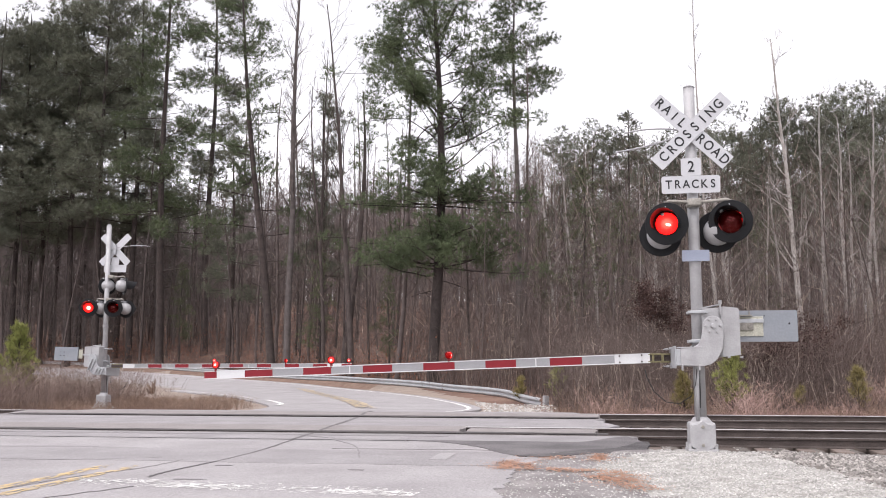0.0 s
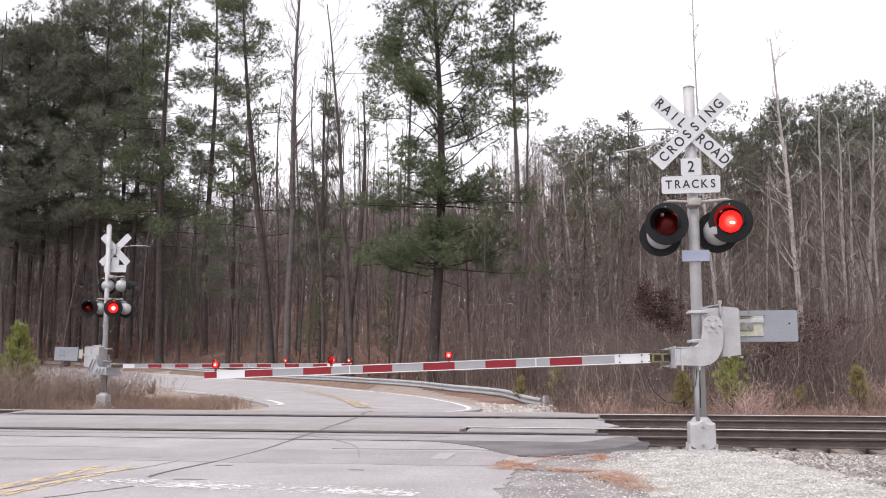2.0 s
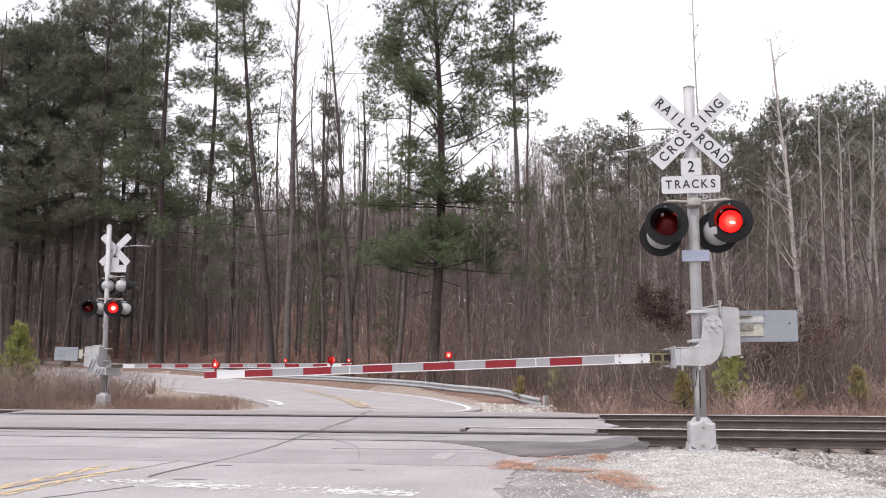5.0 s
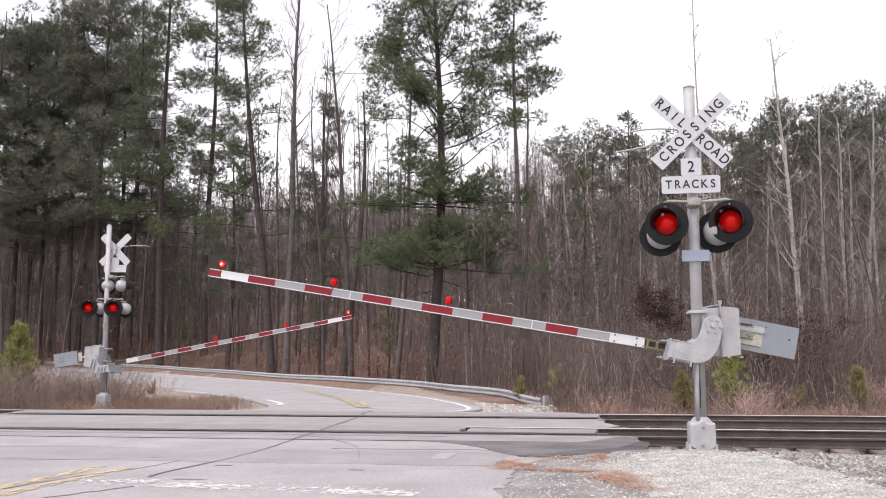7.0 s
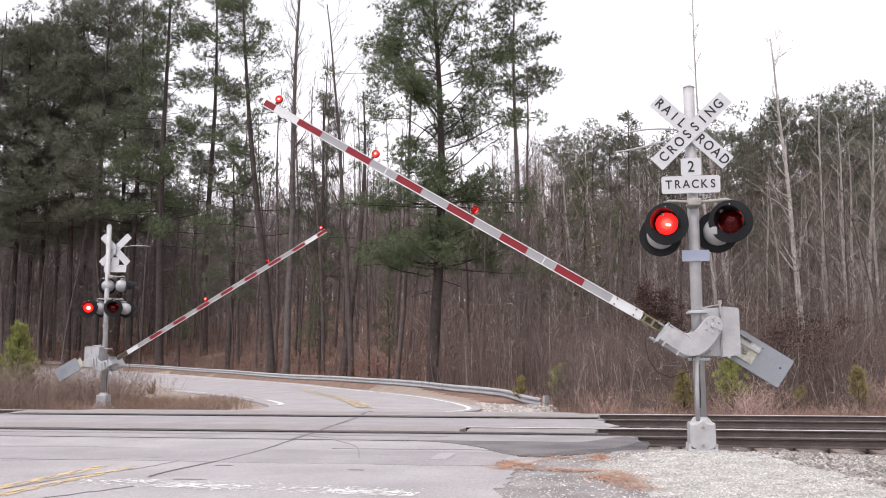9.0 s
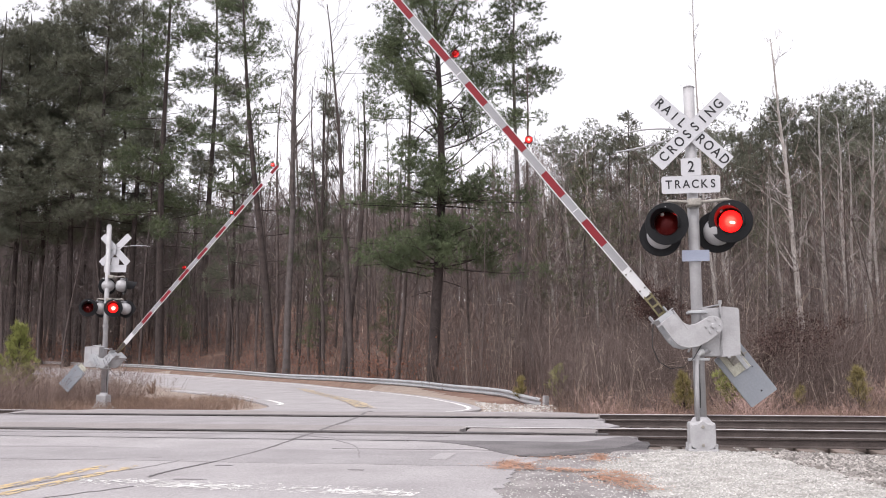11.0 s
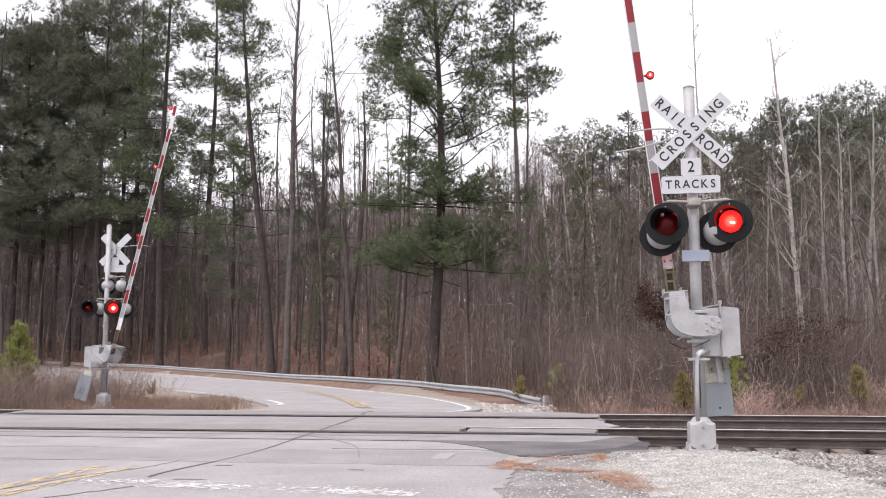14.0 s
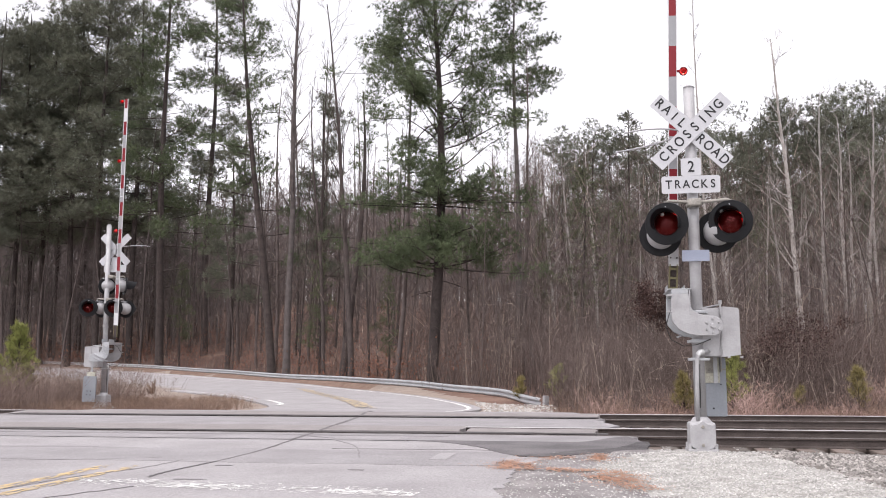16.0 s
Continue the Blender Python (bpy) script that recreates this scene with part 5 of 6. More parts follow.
def pine_meshes(seed, height, r0, limbs, pad=0.6, tufts=34, per=12, lean=(0, 0), bend=(0, 0), needle=0.28, width=0.012, mat="needle", bark="bark_pine", wobble=0.14, twigs=3, gap=0.95, thick=0.5):
    """Pine: limbs is a list of (height fraction, azimuth or None, length, rise, bare share); needles sit in soft clumps along each limb's outer part."""
    rng = np.random.default_rng(seed)
    tr = Builder()
    segs = 16
    pts, rad = [], []
    for i in range(segs + 1):
        t = i / segs
        pts.append((lean[0] * height * t + bend[0] * math.sin(t * 3.1) + 0.12 * math.sin(t * 7 + seed), lean[1] * height * t + bend[1] * math.sin(t * 2.6) + 0.1 * math.sin(t * 6 + 2 * seed), t * height - 0.5))
        rad.append(r0 * (1.0 - 0.90 * t ** 1.25) * (1.2 if i == 0 else 1.0) + 0.01)
    tr.tube(pts, rad, 10)
    P = np.array(pts)
    cs, ds = [], []
    flat = np.array([1, 1, thick])
    for hf, az, ln, rise, *rest in limbs:
        bare = rest[0] if rest else 0.35
        q = min(hf, 0.99) * segs
        i = int(q)
        start = P[i] + (P[i + 1] - P[i]) * (q - i)
        a = rng.uniform(0, 2 * math.pi) if az is None else radians(az)
        lp = polyline(rng, start, (math.cos(a), math.sin(a), rise), ln, 6, wobble if rise > 0.2 else wobble * 0.35, 0.01)
        lr = max(0.018, 0.24 * r0 * (1 - 0.8 * hf) * min(1.0, ln / 3))
        tr.tube(lp, np.linspace(lr, 0.012, 7), 5)
        L = np.array(lp)
        if bare >= 1:
            for u in (2, 3, 4):
                e = L[u] + rng.normal(0, 0.35, 3) * ln * 0.4
                tr.tube([L[u], (L[u] + e) / 2 + rng.normal(0, 0.06, 3), e], (0.02, 0.014, 0.006), 3)
            continue
        n = max(2, int(round((1 - bare) * ln / (pad * gap))) + 1)
        for j in range(n):
            u = min(5.99, (bare + (1 - bare) * (j + rng.uniform(0.3, 1.0)) / n) * 5.99)
            m = int(u)
            s = L[m] + (L[m + 1] - L[m]) * (u - m)
            size = pad * rng.uniform(0.55, 1.15)
            c = s + rng.normal(0, 0.45, 3) * pad * np.array([1, 1, 0.6]) + np.array([0, 0, 0.22 * pad])
            tr.tube([s, (s + c) / 2 + rng.normal(0, 0.05, 3), c], (0.016, 0.011, 0.006), 3)
            for _ in range(twigs):
                e = c + rng.normal(0, 0.45, 3) * size * flat
                tr.tube([c, e], (0.008, 0.004), 3)
            k = max(6, int(tufts * (size / pad) ** 2))
            d = rng.normal(0, 1, (k, 3))
            d /= np.linalg.norm(d, axis=1, keepdims=True)
            r = rng.uniform(0.25, 1.0, (k, 1)) ** 0.7 * size
            lumpy = 1 + 0.35 * np.sin(d[:, :1] * 3.1 + seed + j) * np.cos(d[:, 1:2] * 2.7 + j)
            cs.append(c + d * r * flat * lumpy)
            ds.append(d * 0.75 + np.array([0, 0, 0.45]))
    v, f = needle_arrays(rng, np.concatenate(cs), np.concatenate(ds), per, needle, width, 0.55)
    crown = mesh_from("crown", v.tolist(), f.tolist(), M[mat])
    return tr.mesh("trunk", M[bark], True), crown


def pine(m, meshes, label, group="pine trees"):
    t = thing("pine_tree", m, label, "tree", group)
    part("trunk", meshes[0], None, t, "rough grey-brown trunk with limbs")
    part("crown", meshes[1], None, t, "green needle clumps")
    return t


def spread_limbs(seed, lo, hi, n, long_low, long_high, rise=(0.0, 0.5)):
    rng = random.Random(seed)
    out = []
    for k in range(n):
        t = (k + rng.random()) / n
        out.append((lo + (hi - lo) * t, None, (long_low + (long_high - long_low) * t) * rng.uniform(0.6, 1.2), rise[0] + (rise[1] - rise[0]) * t + rng.uniform(-0.15, 0.15)))
    return out


def stand(bearing, dist, turn=0.0, sink=0.0, scale=1.0):
    x, y = at(bearing, dist)
    return pose(x, y, ground(x, y) - sink, 0, 0, turn) @ Matrix.Scale(scale, 4)


# azimuth 9 points to the picture's right, 189 to its left
big_limbs = []
rb = random.Random(3)
for k in range(46):
    t = (k + rb.random()) / 46
    big_limbs.append((0.555 + 0.42 * t, 137.5 * k + rb.uniform(-25, 25), (5.6 - 3.4 * t) * rb.uniform(0.72, 1.12), 0.45 + 0.55 * t + rb.uniform(-0.15, 0.15), 0.30))
# long bare limbs that open the crown to the sky
big_limbs += [(0.48, 9, 6.4, 0.72, 0.62), (0.465, 15, 4.6, 0.42, 0.68), (0.52, 355, 5.4, 0.9, 0.55), (0.50, 192, 4.2, 0.62, 0.5), (0.53, 185, 4.4, 0.8, 0.45), (0.47, 200, 3.6, 0.5, 0.45),
              (0.55, 40, 4.0, 0.9, 0.5), (0.55, 150, 4.0, 0.9, 0.5), (0.54, 280, 3.4, 0.9, 0.5), (0.57, 240, 3.6, 0.8, 0.45)]
for h, a, ln, r in ((0.60, 189, 4.6, 0.5), (0.63, 205, 4.8, 0.5), (0.66, 175, 5.0, 0.55), (0.70, 195, 4.8, 0.5), (0.74, 185, 4.4, 0.45), (0.78, 200, 3.8, 0.5), (0.58, 170, 4.2, 0.4), (0.61, 10, 4.2, 0.6), (0.66, 0, 4.4, 0.55), (0.72, 20, 4.2, 0.5)):
    big_limbs.append((h, a, ln, r, 0.42))
# dense knot round the trunk, then the two flat tiers below it
big_limbs += [(0.445, 60, 1.5, 0.5, 0.1), (0.46, 200, 1.7, 0.5, 0.1), (0.45, 300, 1.5, 0.5, 0.1), (0.435, 240, 1.6, 0.4, 0.1), (0.44, 350, 1.7, 0.4, 0.1)]
big_limbs += [(0.400, 189, 5.2, 0.03, 0.22), (0.394, 193, 4.6, 0.0, 0.3), (0.405, 9, 5.0, -0.02, 0.30), (0.397, 3, 4.4, -0.02, 0.3), (0.410, 215, 3.2, 0.15, 0.2), (0.415, 330, 3.2, 0.12, 0.2), (0.42, 170, 3.0, 0.2, 0.2), (0.42, 20, 2.8, 0.2, 0.2), (0.425, 255, 2.2, 0.25, 0.1), (0.42, 290, 2.2, 0.25, 0.1)]
big_limbs += [(0.262, 189, 4.0, 0.04, 0.2), (0.275, 183, 4.2, 0.1, 0.25), (0.266, 9, 5.0, -0.06, 0.25), (0.280, 15, 4.4, -0.02, 0.25), (0.27, 215, 3.0, 0.1, 0.3), (0.285, 335, 3.4, 0.22, 0.4), (0.295, 25, 3.2, 0.25, 0.4), (0.295, 255, 2.2, 0.3, 0.1), (0.295, 290, 2.2, 0.3, 0.1),
              (0.305, 195, 2.6, 0.35, 0.15), (0.31, 350, 2.2, 0.3, 0.1), (0.315, 230, 1.8, 0.4, 0.1), (0.32, 310, 1.6, 0.4, 0.1), (0.30, 120, 2.0, 0.3, 0.1), (0.34, 9, 2.2, 0.0, 1.0), (0.36, 350, 1.6, 0.1, 1.0), (0.35, 195, 1.8, 0.05, 1.0), (0.24, 15, 1.8, -0.1, 1.0), (0.22, 180, 1.4, -0.1, 1.0)]
for h, azs, ln, rise in ((0.268, (196, 350, 240, 305), 3.4, 0.12), (0.285, (200, 345, 260), 2.8, 0.30), (0.402, (225, 325, 275), 3.0, 0.12), (0.425, (200, 350), 2.2, 0.4)):
    for a in azs:
        big_limbs.append((h + rb.uniform(-0.016, 0.020), a + rb.uniform(-14, 14), ln * rb.uniform(0.75, 1.2), rise + rb.uniform(-0.1, 0.12), 0.2))
pine(stand(-0.0095, 46.0), pine_meshes(11, 24.5, 0.29, big_limbs, 0.68, 74, 13, (-0.002, 0.0), (0.25, 0.2), needle=0.25, width=0.010, wobble=0.24, gap=1.45, thick=0.85), "tall spreading pine with dark green crown behind the guardrail")
pine(stand(0.083, 60.0), pine_meshes(12, 26.0, 0.22, spread_limbs(5, 0.67, 0.98, 28, 3.0, 1.5, (0.3, 0.7)) + [(0.72, 189, 2.8, 0.1), (0.70, 9, 2.6, 0.1)], 0.78, 52, 11, (0.0, 0.0), needle=0.28, width=0.015, bark="bark_mid"), "slender pine with a high dark crown")
pine(stand(-0.188, 68.0), pine_meshes(13, 33.0, 0.30, spread_limbs(7, 0.46, 0.97, 38, 4.4, 2.4, (0.0, 0.55)) + [(0.34, 20, 3.2, 0.0), (0.36, 189, 5.2, 0.1), (0.40, 10, 4.0, 0.0), (0.43, 200, 5.6, 0.15), (0.28, 350, 2.6, 0.0, 0.5), (0.27, 189, 2.8, 0.05, 1.0), (0.24, 15, 1.8, 0.2, 1.0), (0.22, 200, 1.6, 0.2, 1.0), (0.31, 170, 2.4, 0.0, 1.0)], 0.74, 46, 11, (-0.105, 0.0), needle=0.32, width=0.012, gap=1.3), "tall leaning pine with thin drooping clumps")
pine(stand(-0.313, 90.0, 0, 0, 1.22), pine_meshes(14, 36.0, 0.33, spread_limbs(8, 0.36, 0.97, 52, 5.6, 2.6, (-0.1, 0.5)) + [(0.33, 9, 5.0, -0.05), (0.37, 189, 5.5, -0.05), (0.30, 20, 4.0, 0.0), (0.24, 9, 3.0, 0.1, 1.0), (0.20, 20, 2.0, 0.2, 1.0), (0.26, 189, 2.4, 0.0, 1.0)], 0.9, 50, 11, (-0.012, 0.0), needle=0.36, width=0.013, gap=1.2), "tall pine with hanging dark foliage")
pine(stand(-0.112, 61.0), pine_meshes(15, 20.5, 0.28, spread_limbs(9, 0.70, 0.97, 9, 2.0, 1.3, (0.5, 0.9)) + [(0.50, 189, 2.6, 0.05), (0.48, 9, 2.8, 0.1), (0.47, 200, 1.8, 0.0)], 0.58, 26, 11, (0.065, 0.0), (0.5, 0), needle=0.28), "crooked leaning pine with sparse foliage")
# these far pines take the needle colour that is paled for haze
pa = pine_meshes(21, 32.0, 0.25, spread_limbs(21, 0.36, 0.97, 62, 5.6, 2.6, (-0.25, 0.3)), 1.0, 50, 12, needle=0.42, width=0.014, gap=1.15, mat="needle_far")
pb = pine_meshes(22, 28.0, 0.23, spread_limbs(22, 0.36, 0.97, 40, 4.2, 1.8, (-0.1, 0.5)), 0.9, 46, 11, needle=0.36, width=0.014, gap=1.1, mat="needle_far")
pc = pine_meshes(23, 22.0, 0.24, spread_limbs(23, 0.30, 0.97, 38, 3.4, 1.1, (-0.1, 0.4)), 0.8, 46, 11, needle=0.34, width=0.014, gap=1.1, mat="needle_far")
DARK = [(-0.475, 100, pa), (-0.445, 106, pa), (-0.415, 101, pa), (-0.385, 98, pa), (-0.505, 98, pa), (-0.36, 108, pa), (-0.43, 116, pa), (-0.46, 122, pa), (-0.40, 122, pa), (-0.525, 112, pa),
        (-0.345, 98, pb), (-0.262, 98, pb), (-0.235, 82, pc), (-0.135, 76, pc),
        (-0.47, 128, pc), (-0.32, 128, pc), (-0.275, 122, pc)]
for i, (b, d, me) in enumerate(DARK):
    pine(stand(b, d, 37.0 * i, 0, (1.30 if me is pa else 1.42 if me is pb else 1.15 if d > 115 else 1.0) + 0.05 * (i % 4)), me, "tall dark pine deep in the woods" if d > 95 else "tall pine with dense dark green branches")
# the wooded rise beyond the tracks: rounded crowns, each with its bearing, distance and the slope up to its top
# needle colour here is paled for haze as well
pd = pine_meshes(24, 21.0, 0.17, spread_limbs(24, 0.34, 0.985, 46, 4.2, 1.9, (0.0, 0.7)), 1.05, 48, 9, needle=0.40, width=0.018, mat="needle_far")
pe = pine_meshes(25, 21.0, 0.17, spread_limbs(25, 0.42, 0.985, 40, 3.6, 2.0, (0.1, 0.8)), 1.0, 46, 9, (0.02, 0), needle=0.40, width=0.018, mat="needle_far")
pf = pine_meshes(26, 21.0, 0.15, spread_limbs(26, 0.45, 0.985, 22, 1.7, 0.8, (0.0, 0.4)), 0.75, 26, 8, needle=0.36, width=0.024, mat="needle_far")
RIGHT = [(0.362, 92, 0.297, pd), (0.388, 98, 0.292, pe), (0.410, 90, 0.282, pd), (0.429, 96, 0.296, pe), (0.456, 90, 0.306, pd), (0.478, 95, 0.309, pe), (0.502, 90, 0.314, pd), (0.527, 94, 0.31, pe), (0.339, 100, 0.268, pd),
         (0.311, 96, 0.268, pe), (0.210, 96, 0.300, pf), (0.168, 100, 0.268, pe), (0.256, 104, 0.258, pe), (0.285, 110, 0.262, pd), (0.135, 112, 0.262, pe), (0.228, 112, 0.264, pd), (0.19, 118, 0.262, pe),
         (0.357, 78, 0.240, pe), (0.440, 76, 0.240, pe), (0.50, 74, 0.240, pe), (0.396, 80, 0.225, pf)]
for i, (b, d, e, me) in enumerate(RIGHT):
    x, y = at(b, d)
    pine(stand(b, d, 61.0 * i, 0, (e * d + 1.0 - ground(x, y)) / 21.0), me, "slim pine standing over bare trees" if me is pf else "rounded grey-green pine among bare trees")
# understorey pines, lighter green
mid = pine_meshes(31, 12.0, 0.11, spread_limbs(31, 0.30, 0.98, 30, 2.0, 0.5, (0.1, 0.5)), 0.48, 18, 9, needle=0.25, width=0.012, mat="needle_mid")
for b, d, s in ((0.157, 52, 1.0), (-0.135, 66, 0.8), (0.20, 60, 0.9), (-0.29, 92, 0.9), (0.36, 62, 0.8), (-0.06, 58, 0.6), (0.11, 66, 0.8)):
    pine(stand(b, d, 90 * b * 10, 0, s), mid, "young pine with light green needles in the woods")


def young_pine_meshes(seed, h, n, mat):
    rng = np.random.default_rng(seed)
    b = Builder()
    b.tube([(0, 0, -0.1), (0.02, 0, h * 0.5), (0.0, 0.03, h)], (0.03, 0.022, 0.008), 6)
    cs, ds = [], []
    for k in range(n):
        t = (k + 0.5) / n
        a = rng.uniform(0, 6.28)
        ln = h * 0.36 * (1.05 - 0.80 * t) * rng.uniform(0.7, 1.15)
        s = np.array([0, 0, h * (0.10 + 0.85 * t)])
        p = polyline(rng, s, (math.cos(a), math.sin(a), 0.75), ln, 3, 0.12, 0.15)
        b.tube(p, (0.012, 0.010, 0.007, 0.004), 4)
        for m in range(1, 4):
            for _ in range(3):
                cs.append(p[m] + rng.normal(0, 0.03, 3))
                ds.append(np.array(p[m]) - np.array(p[m - 1]) + np.array([0, 0, 0.15]))
    ds = [np.array(d) / (np.linalg.norm(d) + 1e-9) for d in ds]
    v, f = needle_arrays(rng, cs, ds, 14, 0.17, 0.006, 0.7)
    return b.mesh("stem", M["bark_pine"]), mesh_from("needles", v.tolist(), f.tolist(), M[mat])


for i, (b, d, h, n, mat) in enumerate(((0.126, 32.0, 1.45, 34, "needle_young"), (0.316, 24.5, 1.80, 46, "needle_young"), (0.263, 24.0, 1.05, 30, "sapling_brown"), (0.454, 25.0, 1.2, 30, "sapling_brown"), (-0.466, 31.0, 2.65, 110, "needle_young"),
                                       (-0.490, 29.5, 1.6, 50, "needle_young"), (-0.455, 32.0, 1.3, 34, "sapling_brown"), (0.39, 27, 0.6, 14, "sapling_brown"), (0.085, 34.0, 0.9, 18, "sapling_brown"))):
    me = young_pine_meshes(40 + i, h, n, mat)
    t = thing("pine_sapling", stand(b, d, 50 * i), "small bright green pine sapling among dry grass" if mat == "needle_young" else "small yellowing pine sapling among dry grass", "sapling", "pine saplings")
    part("stem", me[0], None, t)
    part("needles", me[1], None, t)

# leafless trees of the woods
VAR = []
for k in range(8):
    tr, tw = bare_tree_meshes(60 + k, (17, 20, 23, 15, 25, 19, 21, 13)[k], (0.11, 0.14, 0.18, 0.075, 0.20, 0.095, 0.12, 0.055)[k], (0.16, 0.24, 0.30, 0.14, 0.32, 0.18, 0.16, 0.10)[k], (18, 18, 19, 17, 18, 19, 20, 16)[k], (2.6, 3.0, 3.6, 2.0, 3.4, 2.8, 3.4, 1.7)[k])
    VAR.append((tr.mesh("trunk", M["bark_grey"], True), tw.mesh("crown", M["twig"])))
PALE = []
for k, (h, r, c, n, rc, ln) in enumerate(((21, 0.20, 0.30, 26, 3.0, (-0.028, 0)), (17, 0.15, 0.22, 26, 3.2, (-0.02, 0)), (23, 0.22, 0.34, 24, 3.6, (0.004, 0)), (20, 0.085, 0.55, 9, 1.2, (-0.02, 0)))):
    tr, tw = bare_tree_meshes(80 + k, h, r, c, n, rc, ln, 1.1)
    PALE.append((tr.mesh("trunk", M["bark_pale"], True), tw.mesh("crown", M["pale_twig"])))
bare_tree("bare_tree", PALE[0], stand(0.399, 47.0, 0, 0, 0.88), "leafless tree with pale mottled bark at the wood's edge")
bare_tree("bare_tree", PALE[1], stand(0.424, 52.0), "leafless tree with pale grey bark")
bare_tree("bare_tree", PALE[3], stand(0.306, 46.0, 0, -1.5), "thin leafless tree with pale bark")
bare_tree("bare_tree", PALE[2], stand(0.470, 56.0, 0, 0, 0.72), "stout leafless tree with grey bark")
bare_tree("bare_tree", PALE[1], stand(0.318, 58.0, 120), "leafless tree with pale grey bark")
bare_tree("bare_tree", PALE[1], stand(0.445, 62.0, 200), "leafless tree with pale grey bark")
rp = random.Random(17)
for i in range(26):
    b, d = 0.115 + 0.43 * (i + rp.random()) / 26, rp.uniform(52, 70)
    x, y = at(b, d)
    k = (1, 3, 1, 0)[i % 4]
    tall = (0.20 + 0.06 * rp.random()) * d + 1.0 - ground(x, y)
    bare_tree("bare_tree", PALE[k], stand(b, d, rp.uniform(0, 360), 0, tall / (21, 17, 23, 20)[k]), "thin leafless tree with pale grey bark and branches")
tr, tw = bare_tree_meshes(95, 38.0, 0.27, 0.30, 46, 3.6, (-0.040, 0), 1.3, 1.1)
bare_tree("bare_tree", (tr.mesh("trunk", M["bark_mid"], True), tw.mesh("crown", M["twig"])), stand(-0.170, 67.0), "very tall straight leafless tree with grey bark")
tr, tw = bare_tree_meshes(96, 26.0, 0.20, 0.35, 20, 4.6, (0.0, 0), 1.0, 1.0)
forky = (tr.mesh("trunk", M["bark_grey"], True), tw.mesh("crown", M["twig"]))
bare_tree("bare_tree", forky, stand(-0.10, 58.0, 40), "tall leafless tree with upswept limbs")
bare_tree("bare_tree", forky, stand(0.088, 56.0, 160, 0, 0.75), "leafless tree with upswept limbs")

for i, (b, d, s) in enumerate(((-0.205, 80, 1.2), (-0.185, 76, 1.25), (-0.176, 88, 1.35), (-0.158, 82, 1.3), (-0.147, 74, 1.05), (-0.130, 84, 1.3), (-0.118, 78, 1.1), (-0.095, 80, 1.15), (-0.082, 72, 1.0), (-0.225, 86, 1.35))):
    bare_tree("bare_tree", VAR[(0, 1, 5, 6)[i % 4]], stand(b, d, 77.0 * i, 0, s), "tall slim leafless tree with a fine twiggy crown")
rng_w = random.Random(5)
placed = []
tries = 0
while len(placed) < 172 and tries < 20000:
    tries += 1
    b = rng_w.uniform(-0.56, 0.56)
    edge = 40 + 55 * (1 - step(-0.42, 0.06, b)) + (6 if b > 0.1 else 0)
    d = edge + (rng_w.random() ** 1.3) * 75
    x, y = at(b, d)
    if any((x - u) ** 2 + (y - w) ** 2 < 2.6 for u, w in placed):
        continue
    placed.append((x, y))
    k = rng_w.choice((0, 1, 3, 3, 3, 5, 5, 6, 7, 7, 7))
    s = rng_w.uniform(0.85, 1.2) * (1.15 if b < -0.05 else 0.70)
    if b > -0.03:
        s = min(s, (0.265 * d + 1.0 - ground(x, y)) / (17, 20, 23, 15, 25, 19, 21, 13)[k] * rng_w.uniform(0.75, 1.02))
    bare_tree("bare_tree", VAR[k], pose(x, y, ground(x, y), rng_w.uniform(-4, 4), rng_w.uniform(-4, 4), rng_w.uniform(0, 360)) @ Matrix.Scale(s, 4), "slim leafless forest tree with grey-brown bark")


def dead_stalk():
    b = Builder()
    rng = np.random.default_rng(77)
    for k in range(9):
        p = polyline(rng, (rng.normal(0, 0.05), rng.normal(0, 0.05), -0.05), (rng.normal(0, 0.18), rng.normal(0, 0.18), 1), rng.uniform(0.35, 0.85), 4, 0.15)
        b.tube(p, (0.035, 0.06, 0.07, 0.05, 0.01), 5)
    ob = tagged(new("dead_stalk", b.mesh("dead_stalk", M["dry_grass"])), "broken brown weed stalk beside the road", "weed")
    ob.matrix_basis = stand(-0.3175, 46.0)


dead_stalk()


